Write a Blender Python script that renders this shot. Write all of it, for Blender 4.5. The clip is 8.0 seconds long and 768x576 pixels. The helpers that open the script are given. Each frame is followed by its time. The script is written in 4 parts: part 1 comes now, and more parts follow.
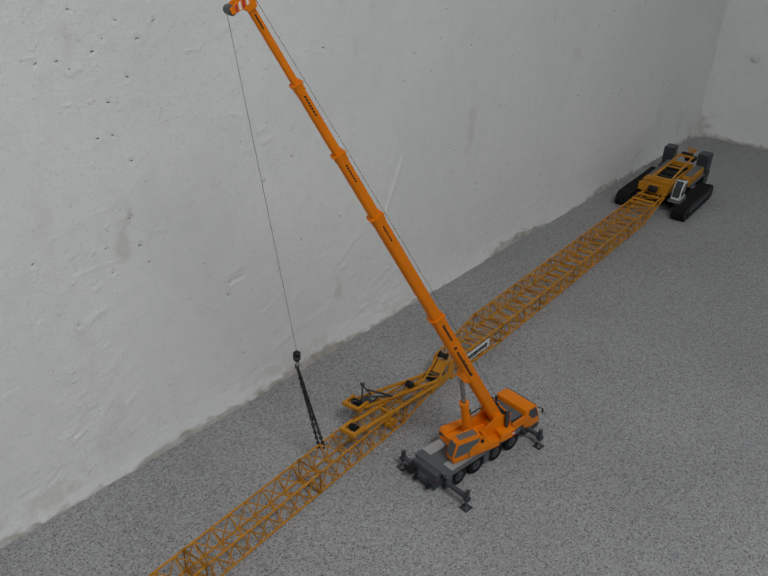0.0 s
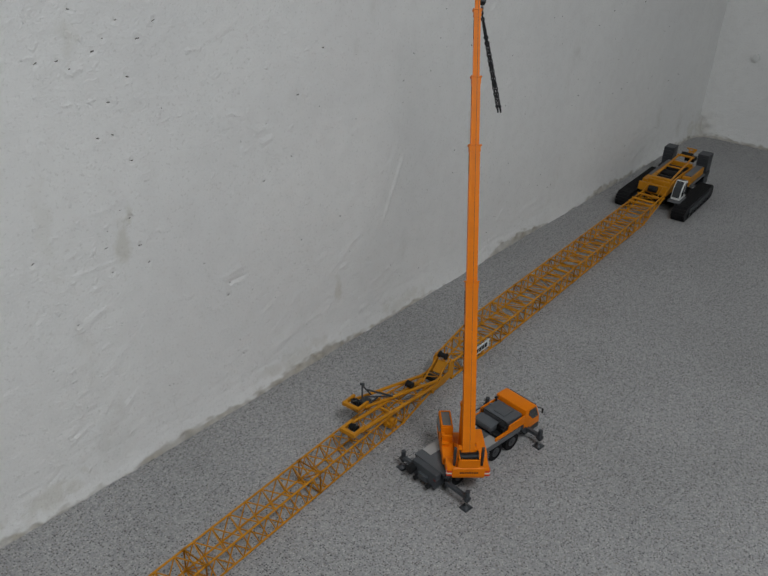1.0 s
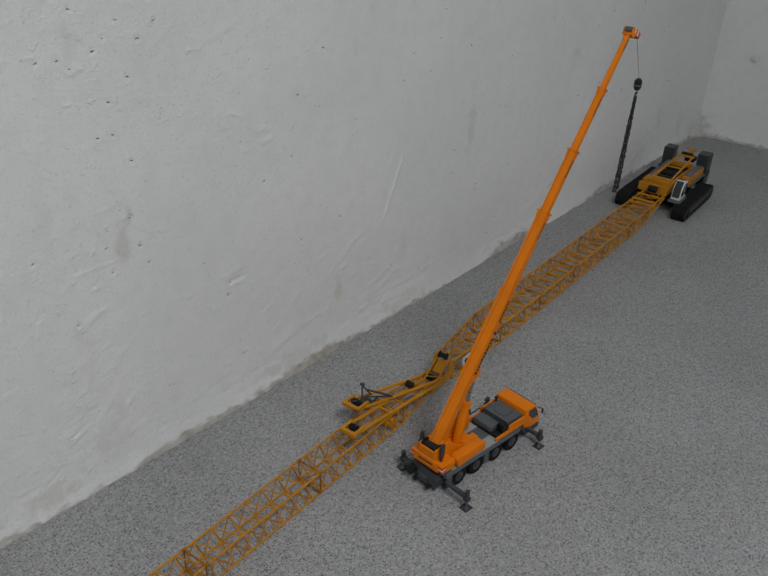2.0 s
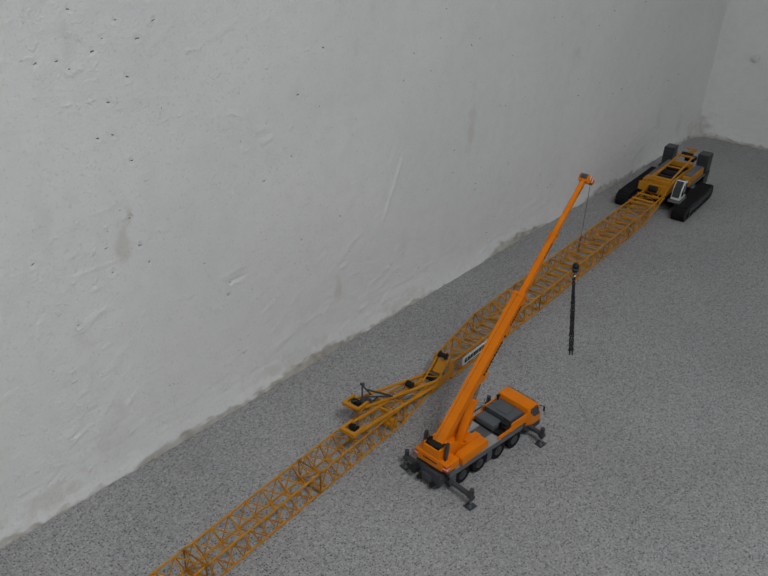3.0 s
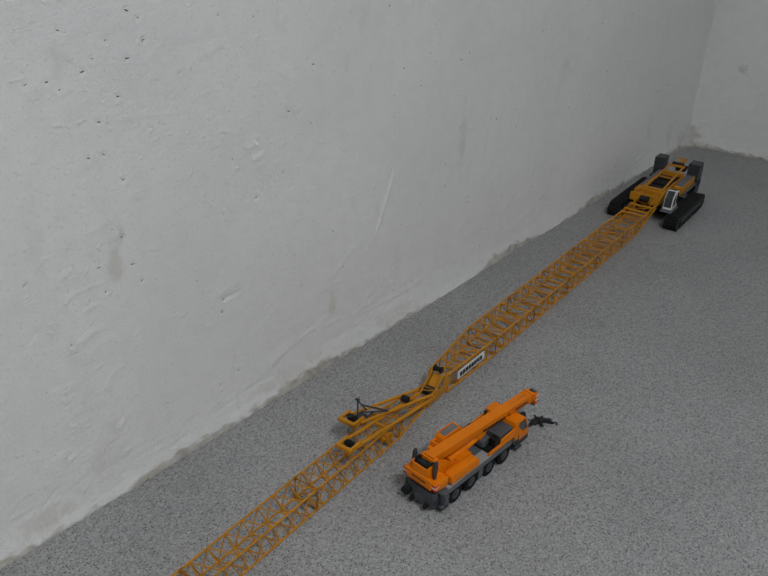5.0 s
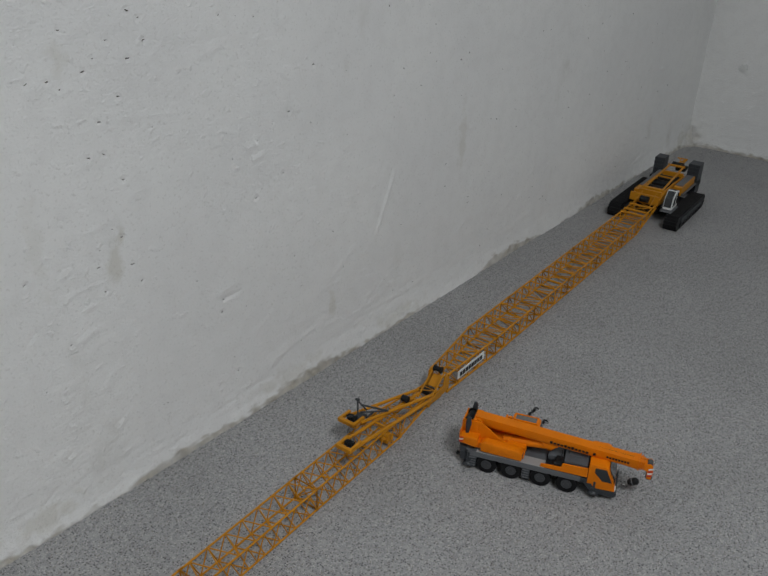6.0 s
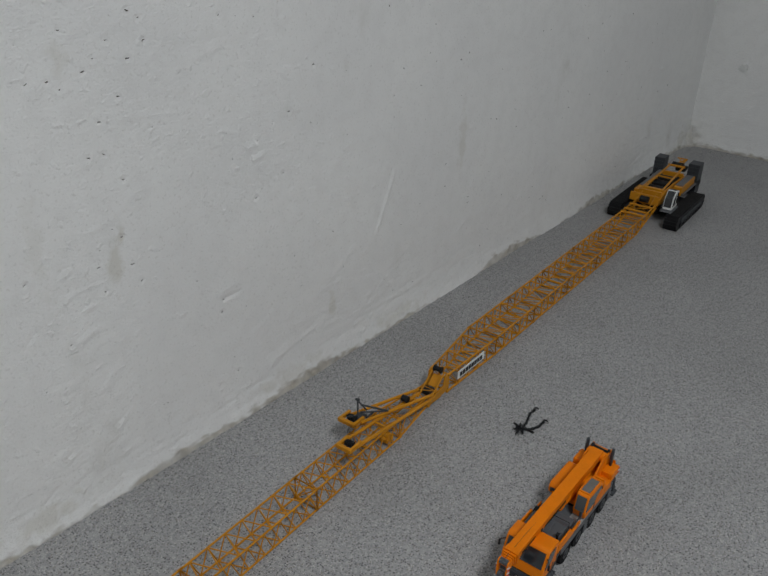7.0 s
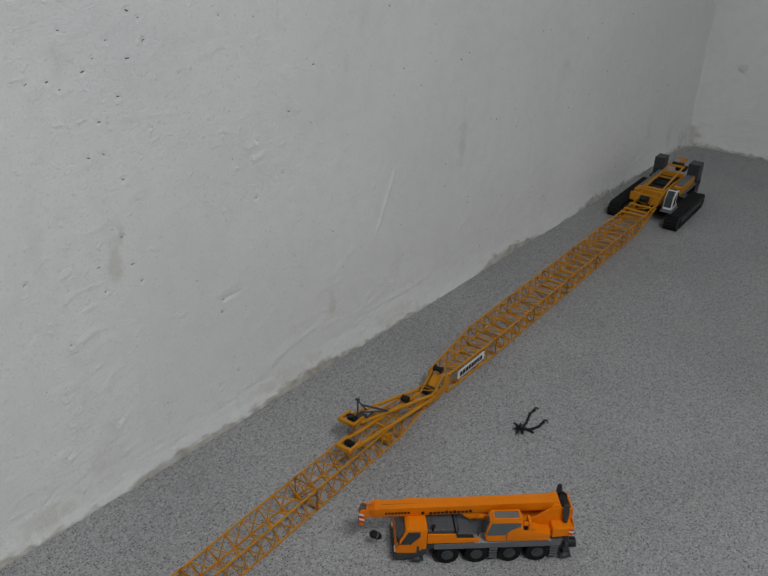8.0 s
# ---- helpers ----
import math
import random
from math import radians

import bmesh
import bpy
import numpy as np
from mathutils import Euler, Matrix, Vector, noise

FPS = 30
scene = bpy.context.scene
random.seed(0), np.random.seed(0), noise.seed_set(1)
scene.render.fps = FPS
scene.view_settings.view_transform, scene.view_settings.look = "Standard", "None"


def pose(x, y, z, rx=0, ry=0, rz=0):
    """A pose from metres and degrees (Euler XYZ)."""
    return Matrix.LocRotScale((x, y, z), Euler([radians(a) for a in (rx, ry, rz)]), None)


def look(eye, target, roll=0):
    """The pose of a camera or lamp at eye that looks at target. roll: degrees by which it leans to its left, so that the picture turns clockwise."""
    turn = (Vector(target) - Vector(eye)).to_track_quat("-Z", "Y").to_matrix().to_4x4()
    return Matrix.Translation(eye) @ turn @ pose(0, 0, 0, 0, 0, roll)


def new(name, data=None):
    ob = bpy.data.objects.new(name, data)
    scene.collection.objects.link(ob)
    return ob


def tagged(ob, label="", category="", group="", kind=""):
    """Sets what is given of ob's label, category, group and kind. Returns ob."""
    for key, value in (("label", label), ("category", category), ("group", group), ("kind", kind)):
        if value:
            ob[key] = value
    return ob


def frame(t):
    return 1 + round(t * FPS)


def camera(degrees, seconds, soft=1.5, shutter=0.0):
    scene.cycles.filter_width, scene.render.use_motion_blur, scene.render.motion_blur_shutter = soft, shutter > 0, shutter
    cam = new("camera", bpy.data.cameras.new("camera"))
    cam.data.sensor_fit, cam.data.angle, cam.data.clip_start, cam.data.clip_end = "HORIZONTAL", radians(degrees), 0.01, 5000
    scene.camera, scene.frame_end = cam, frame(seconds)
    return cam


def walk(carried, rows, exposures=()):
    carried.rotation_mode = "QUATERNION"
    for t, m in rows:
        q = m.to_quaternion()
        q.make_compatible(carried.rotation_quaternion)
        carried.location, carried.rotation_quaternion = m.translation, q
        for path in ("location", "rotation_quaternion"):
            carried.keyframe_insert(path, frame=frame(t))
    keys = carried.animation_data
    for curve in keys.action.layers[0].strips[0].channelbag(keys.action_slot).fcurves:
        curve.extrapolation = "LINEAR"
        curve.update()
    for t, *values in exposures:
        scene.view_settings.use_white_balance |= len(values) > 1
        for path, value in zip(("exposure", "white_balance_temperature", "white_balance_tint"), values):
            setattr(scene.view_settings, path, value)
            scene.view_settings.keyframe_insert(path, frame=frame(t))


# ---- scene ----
SECONDS = 8.0
cam = camera(52.45, SECONDS, soft=1.55)
EYE_A, AIM_A = (0.0, -0.72186, 0.70164), (0.68949, -0.17946, 0.22163)
EYE_B, AIM_B = (0.0021, -0.72227, 0.70324), (0.70153, -0.17942, 0.23835)


def beat(k):
    """The time at which the k-th stop-motion pose begins."""
    return min((frame(0.25 * k) - 1) / FPS, SECONDS)


VIEW_A, VIEW_B = look(EYE_A, AIM_A, 2.630), look(EYE_B, AIM_B, 1.880)
walk(cam, [(0.0, VIEW_A), (beat(20) - 1 / FPS, VIEW_A), (beat(20), VIEW_B), (SECONDS, VIEW_B)])

# ---- light ----
scene.view_settings.exposure = 0.0
world = bpy.data.worlds.new("cellar_air")
scene.world = world
world.use_nodes = True
world.node_tree.nodes["Background"].inputs[0].default_value = (0.8, 0.88, 1.0, 1)
world.node_tree.nodes["Background"].inputs[1].default_value = 0.01

LAMP_AT = Vector((-0.06, -1.62, 2.24))


def area_lamp(name, at, size_x, size_y, watts, colour):
    data = bpy.data.lights.new(name, "AREA")
    data.shape, data.size, data.size_y, data.energy, data.color = "RECTANGLE", size_x, size_y, watts, colour
    ob = new(name, data)
    ob.matrix_world = pose(*at)
    return ob


area_lamp("ceiling_light_glow", LAMP_AT - Vector((0, 0, 0.035)), 1.0, 0.45, 28.4, (0.955, 0.98, 1.0))


# ---- materials ----
X_END, X_BACK, Y_FAR, TOP = 2.444, -1.7, -2.9, 2.3
def material(name, colour, rough=0.5, metal=0.0, vary=0.12, grain=60.0, bump=0.0, bump_scale=400.0, coat=0.0, spec=0.5):
    """Colour with broad and fine variation, roughness variation and fine relief."""
    m = bpy.data.materials.new(name)
    m.use_nodes = True
    nt = m.node_tree
    bsdf = nt.nodes["Principled BSDF"]
    bsdf.inputs["Metallic"].default_value = metal
    bsdf.inputs["Specular IOR Level"].default_value = spec
    bsdf.inputs["Coat Weight"].default_value = coat
    co = nt.nodes.new("ShaderNodeTexCoord")
    n1, n2 = nt.nodes.new("ShaderNodeTexNoise"), nt.nodes.new("ShaderNodeTexNoise")
    n1.inputs["Scale"].default_value, n2.inputs["Scale"].default_value = grain, grain * 9
    n1.inputs["Detail"].default_value = n2.inputs["Detail"].default_value = 4
    for n in (n1, n2):
        nt.links.new(co.outputs["Object"], n.inputs["Vector"])
    add = nt.nodes.new("ShaderNodeMath")
    add.operation = "MULTIPLY_ADD"
    nt.links.new(n2.outputs["Fac"], add.inputs[0])
    add.inputs[1].default_value = 0.4
    nt.links.new(n1.outputs["Fac"], add.inputs[2])
    ramp = nt.nodes.new("ShaderNodeMapRange")
    ramp.inputs[1].default_value, ramp.inputs[2].default_value = 0.45, 0.95
    ramp.inputs[3].default_value, ramp.inputs[4].default_value = 1 - vary, 1 + vary
    nt.links.new(add.outputs[0], ramp.inputs[0])
    mix = nt.nodes.new("ShaderNodeVectorMath")
    mix.operation = "SCALE"
    mix.inputs[0].default_value = colour
    nt.links.new(ramp.outputs[0], mix.inputs["Scale"])
    nt.links.new(mix.outputs[0], bsdf.inputs["Base Color"])
    rr = nt.nodes.new("ShaderNodeMapRange")
    rr.inputs[3].default_value, rr.inputs[4].default_value = max(rough - 0.1, 0.05), min(rough + 0.12, 1)
    nt.links.new(n1.outputs["Fac"], rr.inputs[0])
    nt.links.new(rr.outputs[0], bsdf.inputs["Roughness"])
    if bump:
        n3, b = nt.nodes.new("ShaderNodeTexNoise"), nt.nodes.new("ShaderNodeBump")
        n3.inputs["Scale"].default_value = bump_scale
        nt.links.new(co.outputs["Object"], n3.inputs["Vector"])
        b.inputs["Strength"].default_value, b.inputs["Distance"].default_value = bump, 0.001
        nt.links.new(n3.outputs["Fac"], b.inputs["Height"])
        nt.links.new(b.outputs[0], bsdf.inputs["Normal"])
    return m


def floor_material():
    """Grey resin floor strewn with small round-cornered chips: many dark, some mid grey, a few pale ones."""
    m = bpy.data.materials.new("speckled_resin_floor")
    m.use_nodes = True
    nt = m.node_tree
    bsdf = nt.nodes["Principled BSDF"]
    co = nt.nodes.new("ShaderNodeTexCoord")
    warp = nt.nodes.new("ShaderNodeTexNoise")
    warp.inputs["Scale"].default_value = 620
    nt.links.new(co.outputs["Object"], warp.inputs["Vector"])
    ma = nt.nodes.new("ShaderNodeVectorMath")
    ma.operation = "MULTIPLY_ADD"
    nt.links.new(warp.outputs["Color"], ma.inputs[0])
    ma.inputs[1].default_value = (0.0016, 0.0016, 0.0)
    nt.links.new(co.outputs["Object"], ma.inputs[2])

    def node(kind, **values):
        n = nt.nodes.new(kind)
        for key, v in values.items():
            n.inputs[key].default_value = v
        return n

    def ranged(src, a, b, c, d):
        r = nt.nodes.new("ShaderNodeMapRange")
        for i, v in enumerate((a, b, c, d)):
            r.inputs[i + 1].default_value = v
        nt.links.new(src, r.inputs[0])
        return r.outputs[0]

    def blend(fac, one, two):
        x = nt.nodes.new("ShaderNodeMix")
        x.data_type = "RGBA"
        nt.links.new(fac, x.inputs[0])
        for i, v in ((6, one), (7, two)):
            if isinstance(v, tuple):
                x.inputs[i].default_value = v
            else:
                nt.links.new(v, x.inputs[i])
        return x.outputs[2]

    ground = node("ShaderNodeTexNoise", Scale=210.0, Detail=4.0, Roughness=0.65)
    nt.links.new(co.outputs["Object"], ground.inputs["Vector"])
    colour = blend(ranged(ground.outputs["Fac"], 0.34, 0.66, 0.0, 1.0), (0.255, 0.258, 0.266, 1), (0.395, 0.39, 0.383, 1))
    height = None
    # scale, share of the cells that hold a chip, size, colours of the chips
    for scale, share, size, one, two in ((520, 0.36, 0.50, (0.46, 0.465, 0.475, 1), (0.56, 0.54, 0.51, 1)), (430, 0.50, 0.52, (0.165, 0.175, 0.195, 1), (0.245, 0.222, 0.20, 1)),
                                         (330, 0.55, 0.40, (0.055, 0.06, 0.068, 1), (0.12, 0.112, 0.107, 1))):
        v = node("ShaderNodeTexVoronoi", Scale=float(scale))
        v.voronoi_dimensions = "2D"
        nt.links.new(ma.outputs[0], v.inputs["Vector"])
        sep = nt.nodes.new("ShaderNodeSeparateColor")
        nt.links.new(v.outputs["Color"], sep.inputs[0])
        reach = ranged(sep.outputs[0], 1.0 - share, 1.0, 0.0, size)
        d = nt.nodes.new("ShaderNodeMath")
        d.operation = "SUBTRACT"
        nt.links.new(reach, d.inputs[0])
        nt.links.new(v.outputs["Distance"], d.inputs[1])
        fac = ranged(d.outputs[0], -0.02, 0.06, 0.0, 0.95)
        colour = blend(fac, colour, blend(sep.outputs[1], one, two))
        height = fac
    wear, fine = node("ShaderNodeTexNoise", Scale=5.0, Detail=6.0), node("ShaderNodeTexNoise", Scale=60.0, Detail=3.0)
    for n in (wear, fine):
        nt.links.new(co.outputs["Object"], n.inputs["Vector"])
    both = nt.nodes.new("ShaderNodeMath")
    both.operation = "MULTIPLY"
    nt.links.new(ranged(wear.outputs["Fac"], 0.3, 0.7, 0.93, 1.07), both.inputs[0])
    nt.links.new(ranged(fine.outputs["Fac"], 0.3, 0.7, 0.96, 1.04), both.inputs[1])
    sc = nt.nodes.new("ShaderNodeVectorMath")
    sc.operation = "SCALE"
    nt.links.new(colour, sc.inputs[0])
    nt.links.new(both.outputs[0], sc.inputs["Scale"])
    nt.links.new(sc.outputs[0], bsdf.inputs["Base Color"])
    bsdf.inputs["Roughness"].default_value = 0.62
    bsdf.inputs["Specular IOR Level"].default_value = 0.35
    b = nt.nodes.new("ShaderNodeBump")
    b.inputs["Strength"].default_value, b.inputs["Distance"].default_value = 0.3, 0.0004
    nt.links.new(height, b.inputs["Height"])
    nt.links.new(b.outputs[0], bsdf.inputs["Normal"])
    return m


def wall_material():
    """White distemper over rough render: pale patches, thin stains, raw beige render along the foot."""
    m = bpy.data.materials.new("white_painted_render")
    m.use_nodes = True
    nt = m.node_tree
    bsdf = nt.nodes["Principled BSDF"]
    co = nt.nodes.new("ShaderNodeTexCoord")

    def tex(scale, detail, stretch=(1, 1, 1)):
        mp, n = nt.nodes.new("ShaderNodeMapping"), nt.nodes.new("ShaderNodeTexNoise")
        mp.inputs["Scale"].default_value = stretch
        nt.links.new(co.outputs["Object"], mp.inputs[0])
        nt.links.new(mp.outputs[0], n.inputs["Vector"])
        n.inputs["Scale"].default_value, n.inputs["Detail"].default_value = scale, detail
        return n.outputs["Fac"]

    def ranged(src, a, b, c, d):
        r = nt.nodes.new("ShaderNodeMapRange")
        for i, v in enumerate((a, b, c, d)):
            r.inputs[i + 1].default_value = v
        nt.links.new(src, r.inputs[0])
        return r.outputs[0]

    def blend(fac, one, two):
        x = nt.nodes.new("ShaderNodeMix")
        x.data_type = "RGBA"
        nt.links.new(fac, x.inputs[0])
        for i, v in ((6, one), (7, two)):
            if isinstance(v, tuple):
                x.inputs[i].default_value = v
            else:
                nt.links.new(v, x.inputs[i])
        return x.outputs[2]

    def math(op, a, b):
        x = nt.nodes.new("ShaderNodeMath")
        x.operation = op
        for i, v in ((0, a), (1, b)):
            if isinstance(v, float):
                x.inputs[i].default_value = v
            else:
                nt.links.new(v, x.inputs[i])
        return x.outputs[0]

    paint = blend(ranged(tex(4, 5), 0.35, 0.65, 0, 1), (0.80, 0.805, 0.80, 1), (0.845, 0.85, 0.84, 1))
    paint = blend(ranged(tex(38, 7), 0.45, 0.62, 0.0, 0.18), paint, (0.70, 0.70, 0.69, 1))
    paint = blend(ranged(tex(260, 4), 0.58, 0.70, 0.0, 0.5), paint, (0.62, 0.62, 0.60, 1))
    stain = math("MULTIPLY", ranged(tex(9, 6, (1, 1, 0.5)), 0.64, 0.76, 0, 1), ranged(tex(60, 4), 0.35, 0.65, 0.1, 0.5))
    paint = blend(stain, paint, (0.52, 0.50, 0.45, 1))
    for at, size, depth in (((X_END - 0.438, 0, 0.318), (0.011, 1, 0.030), 0.34), ((X_END - 0.450, 0, 0.345), (0.005, 1, 0.010), 0.35), ((X_END - 1.148, 0, 0.295), (0.014, 1, 0.045), 0.24), ((X_END - 0.803, 0, 0.110), (0.008, 1, 0.026), 0.3),
                            ((X_END - 0.350, 0, 0.355), (0.010, 1, 0.055), 0.12), ((0.0, 0, 0.030), (0.022, 1, 0.024), 0.35), ((0.075, 0, 0.02), (0.03, 1, 0.045), 0.35), ((X_END - 0.70, 0, 0.024), (0.07, 1, 0.014), 0.22),
                            ((X_END - 0.30, 0, 0.028), (0.05, 1, 0.014), 0.3), ((X_END - 0.98, 0, 0.02), (0.06, 1, 0.014), 0.24), ((X_END - 0.407, 0, 0.545), (0.012, 1, 0.014), 0.2)):
        mp, le = nt.nodes.new("ShaderNodeMapping"), nt.nodes.new("ShaderNodeVectorMath")
        le.operation = "LENGTH"
        mp.vector_type = "TEXTURE"
        mp.inputs["Location"].default_value, mp.inputs["Scale"].default_value = at, size
        nt.links.new(co.outputs["Object"], mp.inputs[0])
        nt.links.new(mp.outputs[0], le.inputs[0])
        ragged = math("ADD", le.outputs["Value"], ranged(tex(45, 6), 0.3, 0.7, -0.9, 0.7))
        paint = blend(ranged(ragged, 0.35, 1.1, depth, 0.0), paint, (0.50, 0.475, 0.385, 1))
    bare = nt.nodes.new("ShaderNodeAttribute")
    bare.attribute_name = "bare"
    raw = blend(ranged(tex(90, 6), 0.35, 0.65, 0, 1), (0.30, 0.275, 0.235, 1), (0.52, 0.49, 0.43, 1))
    paint = blend(math("MULTIPLY", bare.outputs["Fac"], ranged(tex(45, 5), 0.35, 0.6, 0.55, 1.0)), paint, raw)
    nt.links.new(paint, bsdf.inputs["Base Color"])
    bsdf.inputs["Roughness"].default_value = 0.85
    bsdf.inputs["Specular IOR Level"].default_value = 0.25
    h = math("ADD", math("MULTIPLY", tex(420, 6, (0.7, 1, 1)), 0.0013), math("MULTIPLY", tex(110, 6, (0.5, 1, 1.1)), 0.0007))
    h = math("ADD", h, math("MULTIPLY", ranged(tex(60, 4), 0.61, 0.69, 0, 1), 0.0009))
    v = nt.nodes.new("ShaderNodeTexVoronoi")
    v.inputs["Scale"].default_value = 70
    nt.links.new(co.outputs["Object"], v.inputs["Vector"])
    h = math("ADD", h, ranged(v.outputs["Distance"], 0.0, 0.09, -0.0012, 0.0))
    b = nt.nodes.new("ShaderNodeBump")
    b.inputs["Strength"].default_value, b.inputs["Distance"].default_value = 0.68, 1.0
    nt.links.new(h, b.inputs["Height"])
    nt.links.new(b.outputs[0], bsdf.inputs["Normal"])
    return m


ORANGE = material("orange_enamel", (0.80, 0.205, 0.002), 0.45, vary=0.07, grain=40, spec=0.2)
YELLOW = material("yellow_enamel", (0.535, 0.225, 0.010), 0.45, vary=0.09, grain=30, bump=0.1, spec=0.3)
GREY = material("dark_grey_plastic", (0.034, 0.039, 0.045), 0.5, vary=0.12, grain=50)
MID_GREY = material("mid_grey_plastic", (0.11, 0.117, 0.125), 0.5, vary=0.1, grain=50)
PALE_GREY = material("pale_grey_deck", (0.33, 0.335, 0.33), 0.55, vary=0.08, grain=50, bump=0.15, bump_scale=1500)
BLACK = material("black_plastic", (0.010, 0.011, 0.012), 0.5, vary=0.2, grain=60, spec=0.3)
RUBBER = material("tyre_rubber", (0.009, 0.009, 0.010), 0.8, vary=0.2, grain=80, bump=0.3, bump_scale=1200, spec=0.2)
STEEL = material("bright_steel", (0.40, 0.40, 0.39), 0.28, metal=1.0, vary=0.08, grain=60)
SKIRT = material("grey_skirt_plastic", (0.12, 0.126, 0.135), 0.5, vary=0.1, grain=50)
RIM = material("grey_rim", (0.046, 0.049, 0.054), 0.5, vary=0.12, grain=50)
COVER = material("grey_cover_plastic", (0.088, 0.096, 0.105), 0.5, vary=0.12, grain=50)
REAR = material("blue_grey_plastic", (0.055, 0.062, 0.070), 0.5, vary=0.12, grain=50)
WHITE = material("white_plastic", (0.74, 0.75, 0.74), 0.4, vary=0.04, grain=40)
DARK_RED = material("dark_red_lens", (0.12, 0.012, 0.012), 0.3, vary=0.08, grain=60)
RED = material("red_marking", (0.55, 0.03, 0.02), 0.45, vary=0.08, grain=60)
ROPE = material("dark_rope", (0.05, 0.05, 0.052), 0.8, vary=0.2, grain=300)
CHAIN = material("burnished_chain", (0.022, 0.023, 0.026), 0.45, metal=0.3, vary=0.2, grain=200)
# dark of the wall pits: dirt, with the hollows' shade put into the colour
PIT_DARK = material("pit_dirt_and_shade", (0.13, 0.125, 0.115), 0.95, vary=0.3, grain=120, bump=0.5)
# grey of the unseen room sides, chosen to keep bounced light low
UNSEEN_GREY = material("unseen_room_grey", (0.50, 0.50, 0.49), 0.9, vary=0.04, grain=4)
FLOOR, WALL = floor_material(), wall_material()


def glass_material():
    m = bpy.data.materials.new("tinted_glazing")
    m.use_nodes = True
    bsdf = m.node_tree.nodes["Principled BSDF"]
    bsdf.inputs["Base Color"].default_value = (0.022, 0.026, 0.030, 1)
    bsdf.inputs["Roughness"].default_value = 0.12
    bsdf.inputs["Coat Weight"].default_value = 0.5
    return m


def glow_material():
    m = bpy.data.materials.new("lit_diffuser")
    m.use_nodes = True
    bsdf = m.node_tree.nodes["Principled BSDF"]
    bsdf.inputs["Emission Color"].default_value = (0.955, 0.98, 1.0, 1)
    bsdf.inputs["Emission Strength"].default_value = 3.0
    return m


GLASS, GLOW = glass_material(), glow_material()
# the roof window is a lighter grey than the other glazing
ROOF_GLASS = material("lighter_grey_glazing", (0.16, 0.15, 0.14), 0.2, vary=0.1, grain=30)
PALE_GLASS = material("grey_glazing", (0.10, 0.115, 0.12), 0.15, vary=0.05, grain=30)


# ---- mesh helpers ----
def box(bm, x0, x1, y0, y1, z0, z1, bevel=0.0):
    r = bmesh.ops.create_cube(bm, size=1.0, matrix=Matrix.LocRotScale(((x0 + x1) / 2, (y0 + y1) / 2, (z0 + z1) / 2), None, (abs(x1 - x0), abs(y1 - y0), abs(z1 - z0))))
    if bevel:
        edges = list({e for v in r["verts"] for e in v.link_edges})
        bmesh.ops.bevel(bm, geom=edges, offset=bevel, segments=2, affect="EDGES", profile=0.6)
    return bm


def rod(bm, a, b, r, n=8, r2=None):
    a, b = Vector(a), Vector(b)
    q = (b - a).to_track_quat("Z", "Y")
    bmesh.ops.create_cone(bm, cap_ends=True, segments=n, radius1=r, radius2=r if r2 is None else r2, depth=(b - a).length, matrix=Matrix.LocRotScale((a + b) / 2, q, None))
    return bm


def prism(bm, outline, y0, y1, bevel=0.0):
    """Outline in x and z, drawn out from y0 to y1."""
    one = [bm.verts.new((x, y0, z)) for x, z in outline]
    two = [bm.verts.new((x, y1, z)) for x, z in outline]
    n = len(outline)
    faces = [bm.faces.new(one), bm.faces.new(two[::-1])]
    for i in range(n):
        faces.append(bm.faces.new((one[i], two[i], two[(i + 1) % n], one[(i + 1) % n])))
    bmesh.ops.recalc_face_normals(bm, faces=faces)
    if bevel:
        bmesh.ops.bevel(bm, geom=list({e for f in faces for e in f.edges}), offset=bevel, segments=2, affect="EDGES", profile=0.6)
    return bm


def loft(bm, ring, x0, x1):
    """A ring in y and z, drawn out along x and capped."""
    one = [bm.verts.new((x0, y, z)) for y, z in ring]
    two = [bm.verts.new((x1, y, z)) for y, z in ring]
    n = len(ring)
    faces = [bm.faces.new(one), bm.faces.new(two[::-1])]
    for i in range(n):
        faces.append(bm.faces.new((one[i], two[i], two[(i + 1) % n], one[(i + 1) % n])))
    bmesh.ops.recalc_face_normals(bm, faces=faces)
    return bm


def made(*steps):
    """A bmesh to which each (function, arguments...) is applied."""
    bm = bmesh.new()
    for f, *args in steps:
        f(bm, *args)
    return bm


def part(name, bm, mat, parent=None, label="", smooth=False):
    me = bpy.data.meshes.new(name)
    bm.to_mesh(me)
    bm.free()
    me.materials.append(mat)
    if smooth:
        me.shade_smooth()
        me.set_sharp_from_angle(angle=radians(40))
    ob = new(name, me)
    ob.parent = parent
    if label:
        ob["label"] = label
    return ob


def again(ob, m, parent=None):
    """Another part on the same mesh."""
    c = new(ob.name.split(".")[0], ob.data)
    c.parent, c.matrix_basis = parent or ob.parent, m
    return c


def thing(name, label, category, group="", at=None):
    ob = tagged(new(name), label, category, group)
    ob.empty_display_size = 0.02
    if at:
        ob.matrix_basis = at
    return ob


# ---- room ----

floor = part("floor", made((box, X_BACK - 0.1, X_END + 0.1, Y_FAR - 0.1, 0.1, -0.12, 0.0)), FLOOR)
tagged(floor, "grey resin floor with dark and pale speckles", "floor", kind="structure")


